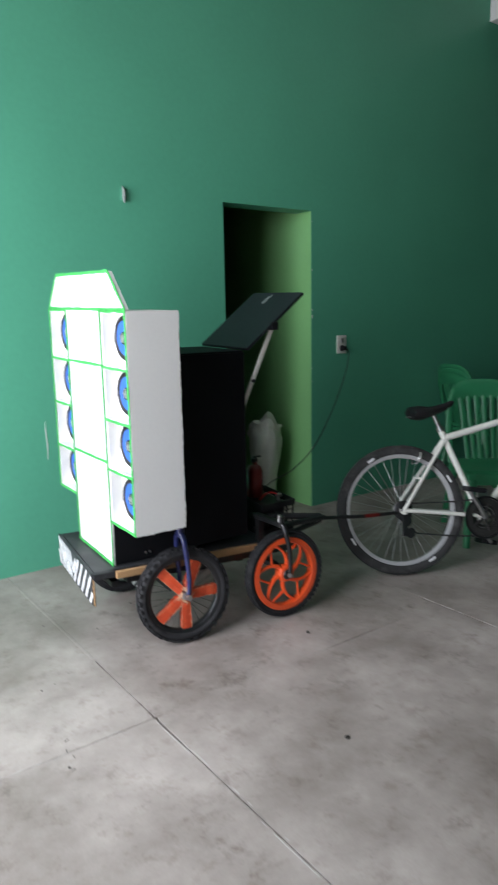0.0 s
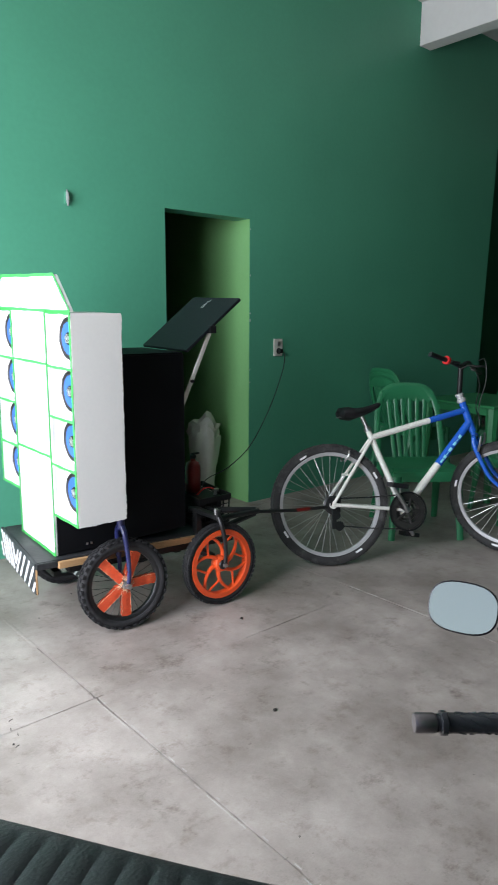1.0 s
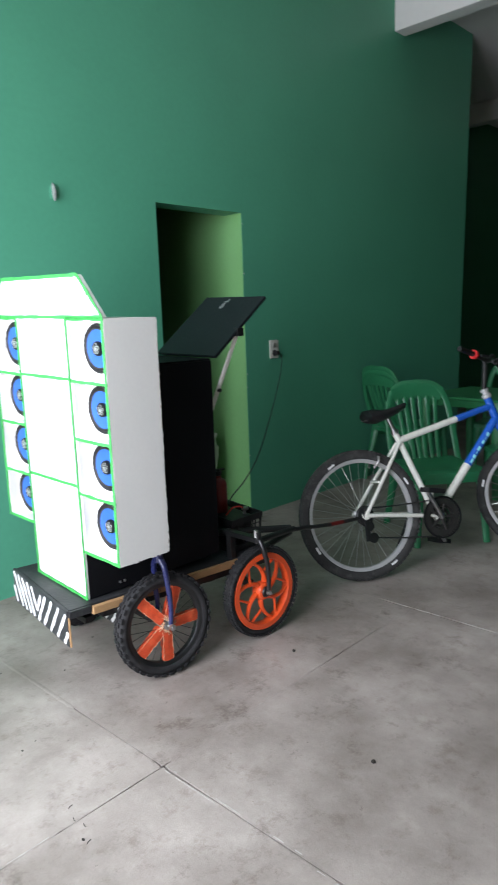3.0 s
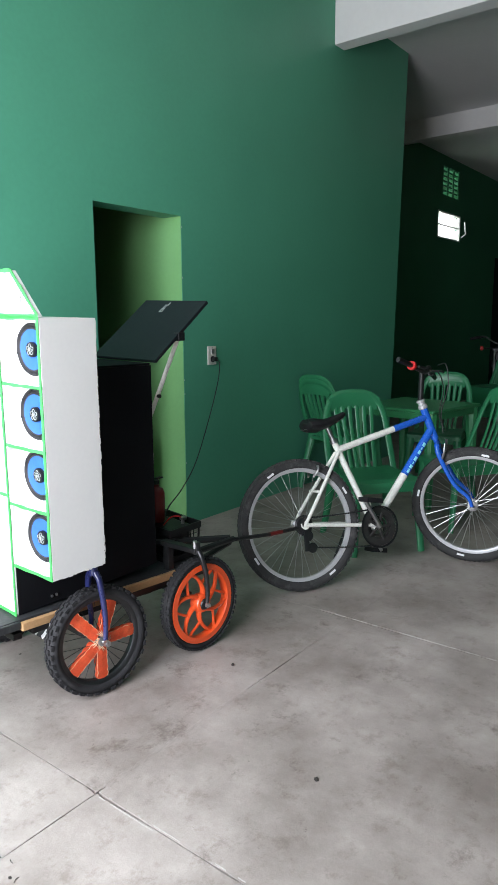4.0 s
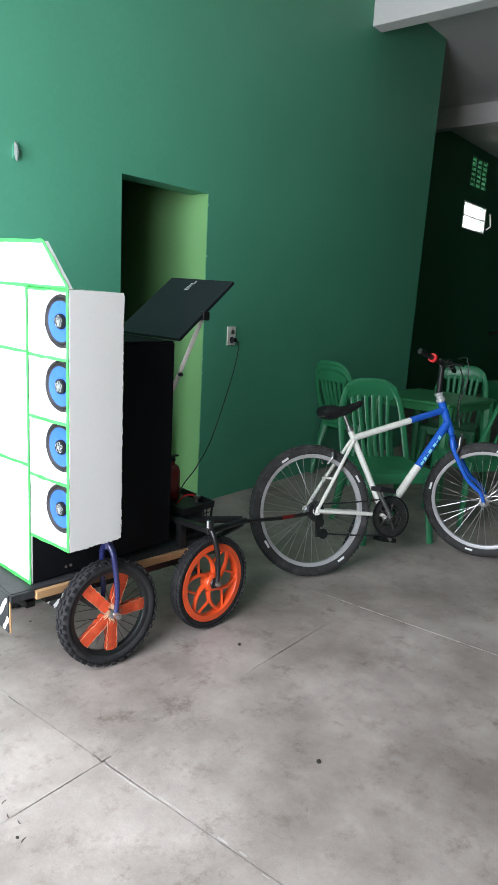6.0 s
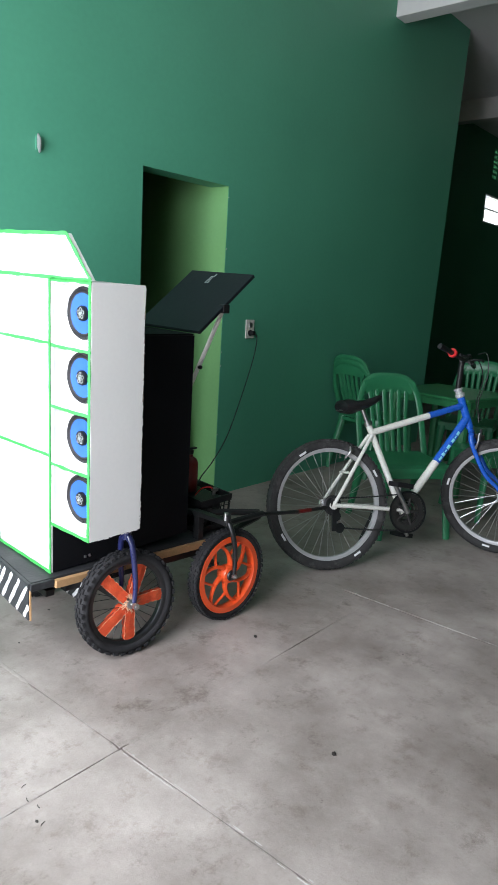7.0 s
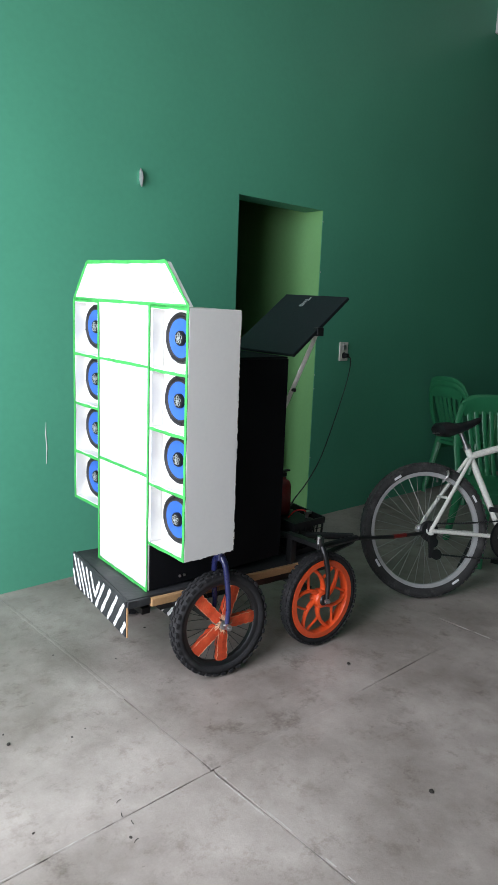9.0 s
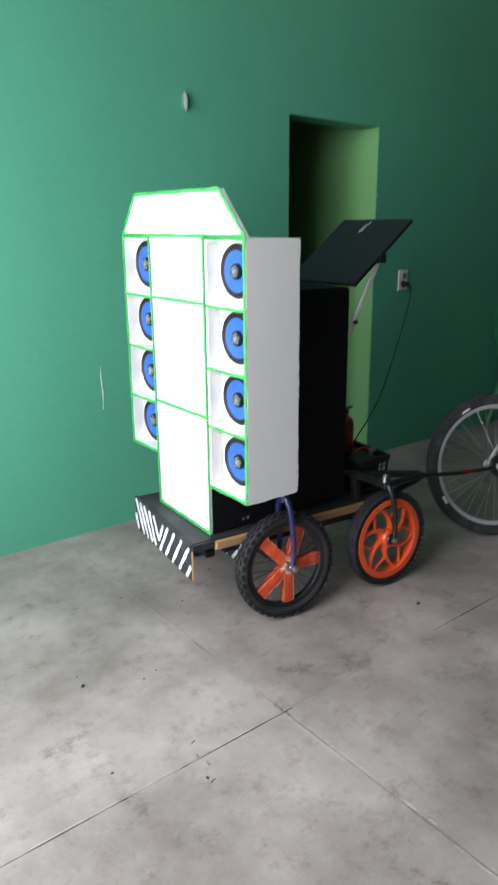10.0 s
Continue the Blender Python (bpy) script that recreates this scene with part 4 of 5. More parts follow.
part("cable", tube(smooth_path([(0.982, -0.045, 1.098), (0.995, -0.055, 1.06), (0.951, -0.07, 0.933), (0.759, -0.15, 0.708), (0.412, -0.35, 0.521), (0.025, -0.60, 0.471), (-0.36, -0.88, 0.505), (-0.43, -0.915, 0.47)], 8), 0.0031, 6), M_cord, cord, "", True)

# small things on the wall
bracket = thing("wall_hook", pose(-0.655, 0, 1.975), "small white metal bracket on green wall", "bracket")
part("plate", box((-0.011, -0.005, -0.022), (0.011, -0.0003, 0.040), 0.002), M_wall, bracket, "painted over wall plate")
part("prong", prism([(0.012 * math.sin(math.pi * min(1.0, q / 8)) - 0.016 if q <= 8 else -0.016 - 0.016 * math.sin(math.pi * (q - 8) / 8), 0.052 - 0.090 * (q if q <= 8 else 16 - q) / 8) for q in range(16)], -0.0035, 0.0035, Matrix.Rotation(radians(90), 4, "Z") @ pose(0, 0, 0, 0, 6, 0), 0.001), M_silver, bracket, "bright bent metal tongue")
scr = thing("wall_scratch", pose(-1.167, 0, 0.60), "thin pale plaster scratch in green wall paint", "scratch")
part("mark", tube([(0, -0.001, 0.0), (0.003, -0.0014, 0.08), (-0.002, -0.0012, 0.15), (0.001, -0.001, 0.205)], [0.0012, 0.0028, 0.0026, 0.0010], 6, 0.5, (0, 1, 0)), M_scratch, scr)


# sack leaning by the doorway
def sack_mesh():
    bm = bm_new()
    n, rows = 30, []
    prof = [(0.02, 0.0), (0.075, 0.005), (0.090, 0.04), (0.098, 0.15), (0.112, 0.28), (0.132, 0.40), (0.150, 0.50), (0.156, 0.57), (0.150, 0.61), (0.140, 0.63), (0.148, 0.665), (0.152, 0.69), (0.12, 0.70), (0.07, 0.665)]
    for r, z in prof:
        ring = []
        for k in range(n):
            a = k * math.tau / n
            p = Vector((math.cos(a), math.sin(a), z * 4))
            w = 1 + 0.14 * noise.noise(p * 1.6) + (0.20 * noise.noise(p * 4.0) if z > 0.45 else 0.07 * noise.noise(p * 4))
            lift = (0.050 * math.sin(a * 2 + 0.5) + 0.03 * math.sin(a * 5)) if z > 0.6 else 0.0
            ring.append(bm.verts.new((r * w * math.cos(a), 0.8 * r * w * math.sin(a), z + lift)))
        rows.append(ring)
    for r0, r1 in zip(rows, rows[1:]):
        for k in range(n):
            bm.faces.new((r0[k], r0[(k + 1) % n], r1[(k + 1) % n], r1[k]))
    bm.faces.new(rows[0][::-1])
    bm.faces.new(rows[-1])
    return bm


sack = thing("sack", pose(0.49, 0.26, 0.0, 0, 0, 20) @ Matrix.Diagonal((0.86, 0.9, 0.85, 1)), "crumpled off-white woven sack standing by doorway", "sack")
part("cloth", sack_mesh(), M_sack, sack, "", True)

# ---- bicycle ----
LEAN = 12.0
DIR = math.degrees(math.atan2(-0.5058, 0.8626))
BIKE = pose(0.197, -1.273, 0, 0, 0, DIR) @ pose(0, 0, 0, -LEAN)
bike = thing("bicycle", BIKE, "white and blue mountain bicycle leaning on its stand", "bicycle")
RW, WB = 0.337, 1.068


def bicycle_wheel(place, rim_paint, depth):
    bm = tyre_mesh(RW - 0.004, 0.048, RW - 0.051, 72)
    tread(bm, RW - 0.005, 0.060, 76, 4, (0.014, 0.009), 0.0055)
    wheel = part("wheel", bm, M_rubber_grey, bike, "dusty knobbly tyre on alloy rim", True)
    wheel.matrix_basis = place
    ri = RW - 0.051
    part("rim", lathe([(ri + 0.004, -0.014), (ri + 0.004, 0.014), (ri - 0.006, 0.0145), (ri - depth, 0.010), (ri - depth - 0.002, 0.0), (ri - depth, -0.010), (ri - 0.006, -0.0145)], 72, closed=True), rim_paint, wheel, "dusty alloy rim", True)
    part("spokes", spoke_mesh(0.024, ri - 0.017, 36, 0.026, 0.0013), M_steel, wheel)
    part("hub", lathe([(0.008, -0.05), (0.012, -0.034), (0.027, -0.031), (0.027, -0.026), (0.015, -0.02), (0.015, 0.02), (0.027, 0.026), (0.027, 0.031), (0.012, 0.034), (0.008, 0.05)], 24), M_steel, wheel, "", True)
    part("valve", tube([(ri - 0.05, 0, 0.0), (ri - 0.018, 0, 0.0)], 0.003, 6), M_steel, wheel)
    for k in range(4):
        a = math.radians(42 + 90 * k)
        st = box((-0.020, -0.0270, -0.0055), (0.020, -0.0255, 0.0055), 0, Matrix.Rotation(-a, 4, "Y") @ pose(0, 0.0005, RW - 0.038))
        part("sidewall_patch", st, M_sticker, wheel)
    return wheel


bicycle_wheel(pose(0, 0, RW, 0, 12, 0), M_alloy, 0.018)
# fork, bar and front wheel turn to the right about the head tube
HT, HB = Vector((0.812, 0, 0.884)), Vector((0.866, 0, 0.728))
AXIS = (HT - HB).normalized()
STEER = Matrix.Translation(HB) @ Matrix.Rotation(radians(-46), 4, AXIS) @ Matrix.Translation(-HB)
bicycle_wheel(STEER @ pose(WB, 0, RW, 0, 55, 0), M_alloy, 0.018)
BB, SJ = Vector((0.428, 0, 0.282)), Vector((0.246, 0, 0.716))
TJ = HT.lerp(HB, 0.28)
DJ = HT.lerp(HB, 0.72)
SP = 0.62
bm = bm_new()
sweep(bm, [BB, SJ + (SJ - BB).normalized() * 0.03], 0.0165, 14)
sweep(bm, [SJ - Vector((0, 0, 0.02)), (SJ - Vector((0, 0, 0.02))).lerp(TJ, SP)], 0.0175, 14)
sweep(bm, [BB, BB.lerp(DJ, 0.52)], 0.0215, 14)
for s in (-1, 1):
    sweep(bm, smooth_path([(0.0, s * 0.062, RW), (0.06, s * 0.060, RW + 0.09), SJ + Vector((0.002, s * 0.016, -0.03))], 5), 0.0095, 10)
    sweep(bm, smooth_path([(0.0, s * 0.062, RW), (0.12, s * 0.058, RW - 0.012), (0.38, s * 0.042, BB.z + 0.012), BB + Vector((0, s * 0.03, 0))], 5), 0.0105, 10)
    sweep(bm, [(0, s * 0.058, RW), (0, s * 0.066, RW)], 0.022, 10)
sweep(bm, [BB + Vector((0, -0.036, 0)), BB + Vector((0, 0.036, 0))], 0.023, 16)
sweep(bm, [(0.095, -0.045, RW + 0.16), (0.095, 0.045, RW + 0.16)], 0.007, 8)
part("rear_frame", bm, M_bike_white, bike, "white painted frame tubes", True)
bm = bm_new()
sweep(bm, [(SJ - Vector((0, 0, 0.02))).lerp(TJ, SP - 0.004), TJ], 0.0182, 14)
sweep(bm, [BB.lerp(DJ, 0.515), DJ], 0.0222, 14)
sweep(bm, [HB - AXIS * 0.012, HT + AXIS * 0.008], 0.021, 16)
part("front_frame", bm, M_bike_blue, bike, "glossy blue front frame tubes", True)
dn = (DJ - BB).normalized()
perp = Vector((-dn.z, 0, dn.x))
for k, (a, b, h) in enumerate(((0.535, 0.575, 0.010), (0.585, 0.615, 0.013), (0.625, 0.65, 0.009), (0.66, 0.70, 0.012), (0.73, 0.765, 0.011), (0.775, 0.80, 0.009), (0.81, 0.845, 0.012))):
    p, q = BB.lerp(DJ, a), BB.lerp(DJ, b)
    part("decal_bar", tube([p + Vector((0, -0.0195, 0)), q + Vector((0, -0.0195, 0))], h * 0.8, 6, 0.4, (0, 1, 0)), M_cyan, bike)
part("seat_post", tube([SJ, SJ + (SJ - BB).normalized() * 0.115], 0.0125, 12), M_steel, bike, "", True)
part("seat_clamp", tube([SJ + (SJ - BB).normalized() * 0.022, SJ + (SJ - BB).normalized() * 0.042], 0.0205, 14), M_steel, bike, "", True)
sd = bm_new()
prof = [(-0.14, 0.05, 0.016), (-0.125, 0.075, 0.034), (-0.075, 0.084, 0.040), (-0.02, 0.062, 0.028), (0.03, 0.036, 0.024), (0.09, 0.022, 0.020), (0.135, 0.017, 0.016), (0.15, 0.008, 0.008)]
rows = []
for x, w, h in prof:
    ring = []
    for k in range(14):
        a = k * math.tau / 14
        ring.append(sd.verts.new((x, w * math.cos(a), 0.020 * (x / 0.15) ** 2 + h * (1.0 if math.sin(a) > 0 else 0.9) * math.sin(a))))
    rows.append(ring)
for r0, r1 in zip(rows, rows[1:]):
    for k in range(14):
        sd.faces.new((r0[k], r0[(k + 1) % 14], r1[(k + 1) % 14], r1[k]))
sd.faces.new(rows[0])
sd.faces.new(rows[-1][::-1])
bmesh.ops.transform(sd, matrix=pose(0.189, 0, 0.838, 0, -11, 0) @ Matrix.Diagonal((0.87, 0.95, 1.05, 1)), verts=list(sd.verts))
saddle = part("saddle", sd, M_black_plastic, bike, "glossy black padded saddle", True)
bm = bm_new()
for s in (-1, 1):
    sweep(bm, smooth_path([(0.06, s * 0.02, 0.815), (0.13, s * 0.022, 0.812), (0.22, s * 0.02, 0.835), (0.29, s * 0.01, 0.86)], 4), 0.0035, 6)
part("saddle_rail", bm, M_steel, saddle)
# drive train on the near side
CHAINSET = Matrix.Translation(BB + Vector((0, -0.056, 0))) @ Matrix.Diagonal((1.17, 1, 1.17, 1))
bm = lathe([(0.058, -0.004), (0.083, -0.004), (0.086, 0), (0.083, 0.002), (0.058, 0.002)], 44, CHAINSET, closed=True)
for k in range(42):
    a = k * math.tau / 42
    add_box(bm, (-0.002, -0.0025, 0), (0.002, 0.001, 0.006), 0, CHAINSET @ Matrix.Rotation(-a, 4, "Y") @ pose(0, 0, 0.084))
for k in range(5):
    a = k * math.tau / 5
    sweep(bm, [BB + Vector((0, -0.055, 0)), BB + Vector((0.075 * math.cos(a), -0.055, 0.075 * math.sin(a)))], 0.008, 6)
for rr, yy in ((0.060, 0.010), (0.046, 0.018)):
    lathe([(rr - 0.012, yy - 0.002), (rr, yy - 0.002), (rr, yy + 0.002), (rr - 0.012, yy + 0.002)], 36, CHAINSET, bm, closed=True)
ring = part("chainring", bm, M_chainset, bike, "oily black chainring")
part("chain_guard", lathe([(0.086, -0.010), (0.094, -0.010), (0.094, -0.006), (0.086, -0.006)], 44, CHAINSET, closed=True), M_black_plastic, ring)
CA = math.radians(121)
for s, a in ((-1, CA), (1, CA + math.pi)):
    tip = BB + Vector((0.175 * math.cos(a), s * 0.085, 0.175 * math.sin(a)))
    arm = part("crank_arm", tube([BB + Vector((0, s * 0.06, 0)), BB.lerp(tip, 0.2) + Vector((0, s * 0.058, 0)) * 0.9, tip], [0.016, 0.012, 0.010], 10, 1.0), M_steel, bike, "", True)
    pm = pose(*tip, 0, 10, 0)
    bm = bm_new()
    y0, y1 = (-0.105, -0.012) if s < 0 else (0.012, 0.105)
    for lo, hi in (((-0.045, y0, -0.012), (-0.036, y1, 0.012)), ((0.036, y0, -0.012), (0.045, y1, 0.012)), ((-0.036, y0, -0.012), (0.036, y0 + 0.01, 0.012)), ((-0.036, y1 - 0.01, -0.012), (0.036, y1, 0.012)), ((-0.012, y0 + 0.01, -0.01), (0.012, y1 - 0.01, 0.01))):
        add_box(bm, lo, hi, 0.002, pm)
    part("pedal", bm, M_black_plastic, arm)
for s in (1, -1):
    a0 = Vector((0.0, -0.048, RW + 0.035)) if s > 0 else Vector((0.035, -0.05, RW - 0.115))
    a1 = BB + Vector((0, -0.056, s * 0.096))
    n = 92
    run = [a0.lerp(a1, k / n) + Vector((0, 0, -0.006 * math.sin(math.pi * k / n))) for k in range(n + 1)]
    part("chain_run", tube(run, [0.0052 if k % 2 else 0.0030 for k in range(n + 1)], 5), M_black_metal, bike, "oily roller chain")
part("sprockets", lathe([(0.03, -0.034), (0.038, -0.035), (0.044, -0.040), (0.05, -0.045), (0.04, -0.050), (0.02, -0.054)], 30, pose(0, 0, RW)), M_black_metal, bike)
bm = box((-0.012, -0.068, RW - 0.13), (0.014, -0.056, RW - 0.02), 0.004, None)
for z, x in ((RW - 0.055, 0.012), (RW - 0.115, 0.03)):
    lathe([(0.006, -0.066), (0.026, -0.065), (0.026, -0.060), (0.006, -0.059)], 18, pose(x, 0, z), bm)
part("derailleur", bm, M_black_metal, bike)
part("kick_stand", tube([(0.30, 0.06, 0.29), (0.25, 0.12, 0.13), (0.235, 0.152, 0.033)], 0.008, 8), M_black_metal, bike)
for s in (-1, 1):
    part("rear_brake", tube(smooth_path([(0.085, s * 0.03, RW + 0.235), (0.100, s * 0.052, RW + 0.265), (0.108, s * 0.040, RW + 0.29)]), [0.0065] * 13, 8), M_steel, bike, "", True)
part("front_mech", box((0.395, -0.052, 0.385), (0.45, -0.028, 0.42), 0.005), M_steel, bike)
# steered parts
FC = HB - AXIS * 0.05
bm = bm_new()
for s in (-1, 1):
    sweep(bm, smooth_path([FC + Vector((0, s * 0.028, 0.0)), FC + Vector((0.012, s * 0.046, -0.05)), FC.lerp(Vector((WB - 0.02, 0, RW)), 0.6) + Vector((-0.012, s * 0.05, 0)), (WB - 0.022, s * 0.05, RW + 0.06), (WB, s * 0.05, RW)], 5), [0.0145 - 0.005 * i / 20 for i in range(21)], 10)
sweep(bm, [FC + Vector((0, -0.034, 0.004)), FC + Vector((0, 0, 0.016)), FC + Vector((0, 0.034, 0.004))], 0.0145, 10)
sweep(bm, [FC, HB], 0.0145, 12)
fk = part("fork", bm, M_bike_blue, bike, "glossy blue fork", True)
fk.matrix_basis = STEER
for s in (-1, 1):
    part("front_brake", tube(smooth_path([FC + Vector((0.02, s * 0.045, -0.09)), FC + Vector((0.04, s * 0.055, -0.03)), FC + Vector((0.045, s * 0.04, 0.02))]), 0.0065, 8), M_steel, fk, "", True)
part("axle_nut", tube([(WB, -0.066, RW), (WB, -0.05, RW)], 0.010, 6), M_steel, fk)
ST = HT + AXIS * 0.05 + Vector((0.012, 0, 0.165))
bm = bm_new()
sweep(bm, [HT + AXIS * 0.05, ST], 0.0155, 12)
sweep(bm, [ST - AXIS * 0.015 + Vector((-0.012, 0, 0)), ST + Vector((0.026, 0, 0.010))], 0.0165, 12)
stem = part("stem", bm, M_black_metal, bike, "tall black quill stem", True)
stem.matrix_basis = STEER
bm = lathe([(0.02, 0), (0.026, 0.006), (0.026, 0.022), (0.019, 0.026), (0.019, 0.04), (0.024, 0.044), (0.024, 0.052), (0.016, 0.056)], 22, lz)
bmesh.ops.transform(bm, matrix=Matrix.Translation(HT) @ AXIS.to_track_quat("Z", "Y").to_matrix().to_4x4(), verts=list(bm.verts))
hs = part("headset", bm, M_alloy, bike, "polished headset and clamp", True)
BSTEER = Matrix.Translation(HB) @ Matrix.Rotation(radians(-58), 4, AXIS) @ Matrix.Translation(-HB)
BC = ST + Vector((0.026, 0, 0.010))
bm = tube(smooth_path([BC + Vector((-0.045, -0.285, 0.118)), BC + Vector((-0.02, -0.15, 0.052)), BC + Vector((0, -0.05, 0)), BC, BC + Vector((0, 0.05, 0)), BC + Vector((-0.02, 0.15, -0.052)), BC + Vector((-0.045, 0.285, -0.105))], 5), 0.0115, 12)
bar = part("handlebar", bm, M_black_metal, bike, "black riser handlebar", True)
bar.matrix_basis = BSTEER
for s in (-1, 1):
    g0, g1 = BC + Vector((-0.024, s * 0.165, -s * 0.059)), BC + Vector((-0.046, s * 0.292, -s * 0.115))
    bm = bm_new()
    pts = [g0.lerp(g1, k / 14) for k in range(15)]
    sweep(bm, pts, [0.0118 + (0.0012 if k % 2 else 0) for k in range(15)], 14)
    part("grip", bm, M_black_plastic, bar, "ribbed black rubber grip", True)
    part("grip_ring", tube([g0 + (g0 - g1).normalized() * 0.016, g0], 0.024 if s < 0 else 0.018, 20), M_red if s < 0 else M_black_plastic, bar, "red shifter ring" if s < 0 else "black shifter ring", True)
    part("brake_lever", tube(smooth_path([BC + Vector((0.0, s * 0.11, -s * 0.035)), BC + Vector((0.045, s * 0.14, -s * 0.04)), BC + Vector((0.03, s * 0.20, -s * 0.06))]), 0.006, 8), M_black_metal, bar, "", True)
    c0 = BC + Vector((0.03, s * 0.11, 0.0))
    part("brake_cable", tube(smooth_path([c0, c0 + Vector((0.055, -s * 0.03, 0.01)), c0 + Vector((0.075, -s * 0.07, -0.10)), c0 + Vector((0.04, -s * 0.09, -0.24)), FC + Vector((0.04, -s * 0.02, 0.08))], 6), 0.003, 6), M_cord, bar, "", True)

# ---- plastic table and chairs ----


def chair_thing():
    root = thing("plastic_chair", Matrix(), "green moulded plastic chair with slatted back", "chair", "plastic chairs round the table")
    SW, SD, SZ, BH = 0.21, 0.21, 0.435, 0.89
    bm = bm_new()
    n = 10
    grid = []
    for i in range(n + 1):
        row = []
        for j in range(n + 1):
            x = -SD + 2 * SD * i / n
            y = (-SW + 2 * SW * j / n) * (0.92 + 0.10 * i / n)
            dip = 0.014 * (1 - (2 * j / n - 1) ** 2) * math.sin(math.pi * min(1, i / n * 1.1))
            row.append(bm.verts.new((x, y, SZ - dip - (0.012 if i == n else 0))))
        grid.append(row)
    top = [bm.faces.new((grid[i][j], grid[i + 1][j], grid[i + 1][j + 1], grid[i][j + 1])) for i in range(n) for j in range(n)]
    low = bmesh.ops.extrude_face_region(bm, geom=top)
    bmesh.ops.translate(bm, vec=(0, 0, -0.028), verts=[v for v in low["geom"] if isinstance(v, bmesh.types.BMVert)])
    part("seat", bm, M_chair, root, "", True)
    # back: arched frame and upright slats, leaning rearwards (-x)

    def back(y, z):
        k = (z - SZ) / (BH - SZ)
        return (-SD + 0.01 - 0.15 * k - 0.02 * math.sin(k * 3) + 0.03 * (abs(y) / 0.22) ** 2, y, z)

    arch = []
    for k in range(25):
        a = math.pi * k / 24
        c, s = math.cos(a), math.sin(a)
        y = 0.214 * math.copysign(abs(c) ** 0.55, c)
        z = SZ + (BH - SZ) * (s ** 0.5) - 0.012 * (1 - s) if 0 < k < 24 else SZ - 0.02
        arch.append(back(y, z))
    part("back_frame", tube(arch, [0.026 if 6 < k < 18 else 0.021 for k in range(25)], 10, 0.5, (1, 0, 0)), M_chair, root, "", True)
    part("back_panel", tube([back(-0.165, SZ + 0.385), back(-0.09, SZ + 0.405), back(0, SZ + 0.41), back(0.09, SZ + 0.405), back(0.165, SZ + 0.385)], [0.045, 0.052, 0.054, 0.052, 0.045], 10, 0.22, (1, 0, 0)), M_chair, root, "", True)
    for k in range(6):
        y = -0.125 + 0.05 * k
        pts = [back(y * (0.78 + 0.22 * q / 5), SZ - 0.02 + 0.40 * q / 5) for q in range(6)]
        part("back_slat", tube(pts, [0.0145, 0.0135, 0.013, 0.013, 0.014, 0.016], 8, 0.32, (1, 0, 0)), M_chair, root, "", True)
    for sx in (-1, 1):
        for sy in (-1, 1):
            x0, x1 = (-SD + 0.03, -SD - 0.07) if sx < 0 else (SD - 0.03, SD + 0.015)
            bm = bm_new()
            pts = [(x0 + (x1 - x0) * q / 5, sy * (0.185 + 0.03 * q / 5), (SZ - 0.012) * (1 - q / 5)) for q in range(6)]
            sweep(bm, pts, [0.036, 0.031, 0.027, 0.024, 0.022, 0.021], 10, 0.75, (1, 0, 0))
            part("leg", bm, M_chair, root, "", True)
    for sy in (-1, 1):
        part("side_apron", box((-SD + 0.04, sy * 0.19 - 0.008, SZ - 0.075), (SD - 0.04, sy * 0.19 + 0.008, SZ - 0.02), 0.005), M_chair, root)
    part("front_apron", box((SD - 0.028, -0.16, SZ - 0.075), (SD - 0.010, 0.16, SZ - 0.022), 0.005), M_chair, root)
    return root


chair = chair_thing()
chair.matrix_basis = pose(1.10, -1.175, 0, 0, 0, -128)
for m in (pose(2.26, -0.31, 0, 0, 0, -15), pose(2.258, -0.31, 0.034, 0, 0, -15), pose(2.92, -0.84, 0, 0, 0, 192), pose(1.88, -1.44, 0, 0, 0, 146)):
    copy_thing(chair, m)
# a stack of chairs further back
for k in range(5):
    copy_thing(chair, pose(4.75 - 0.012 * k, -0.74, 0.062 * k, 0, 0, 158))

table = thing("plastic_table", pose(2.40, -0.87, 0, 0, 0, -8), "square green moulded plastic table", "table")
part("tabletop", box((-0.35, -0.35, 0.695), (0.35, 0.35, 0.72), 0.010), M_table, table)
for lo, hi in (((-0.335, -0.335, 0.645), (0.335, -0.322, 0.694)), ((-0.335, 0.322, 0.645), (0.335, 0.335, 0.694)), ((-0.335, -0.3215, 0.645), (-0.322, 0.3215, 0.694)), ((0.322, -0.3215, 0.645), (0.335, 0.3215, 0.694))):
    part("apron", box(lo, hi, 0.003), M_table, table)
for sx in (-1, 1):
    for sy in (-1, 1):
        part("leg", tube([(sx * 0.30, sy * 0.30, 0.694), (sx * 0.31, sy * 0.31, 0.35), (sx * 0.32, sy * 0.32, 0.0)], [0.048, 0.036, 0.026], 8), M_table, table, "", True)

# ---- parked motorcycles beside the camera ----


def road_wheel(root, x, mat):
    w = part("wheel", lathe([(0.21, -0.03), (0.225, -0.042), (0.27, -0.042), (0.288, -0.02), (0.288, 0.02), (0.27, 0.042), (0.225, 0.042), (0.21, 0.03)], 48, closed=True), M_rubber, root, "black road tyre on spoked rim", True)
    w.matrix_basis = pose(x, 0, 0.288)
    part("rim", lathe([(0.214, -0.025), (0.214, 0.025), (0.2, 0.02), (0.196, 0), (0.2, -0.02)], 48, closed=True), M_alloy, w, "", True)
    part("spokes", spoke_mesh(0.035, 0.2, 32, 0.03, 0.0018), M_steel, w)
    part("hub", lathe([(0.01, -0.06), (0.05, -0.045), (0.055, 0), (0.05, 0.045), (0.01, 0.06)], 24), M_black_metal, w, "", True)
    return w


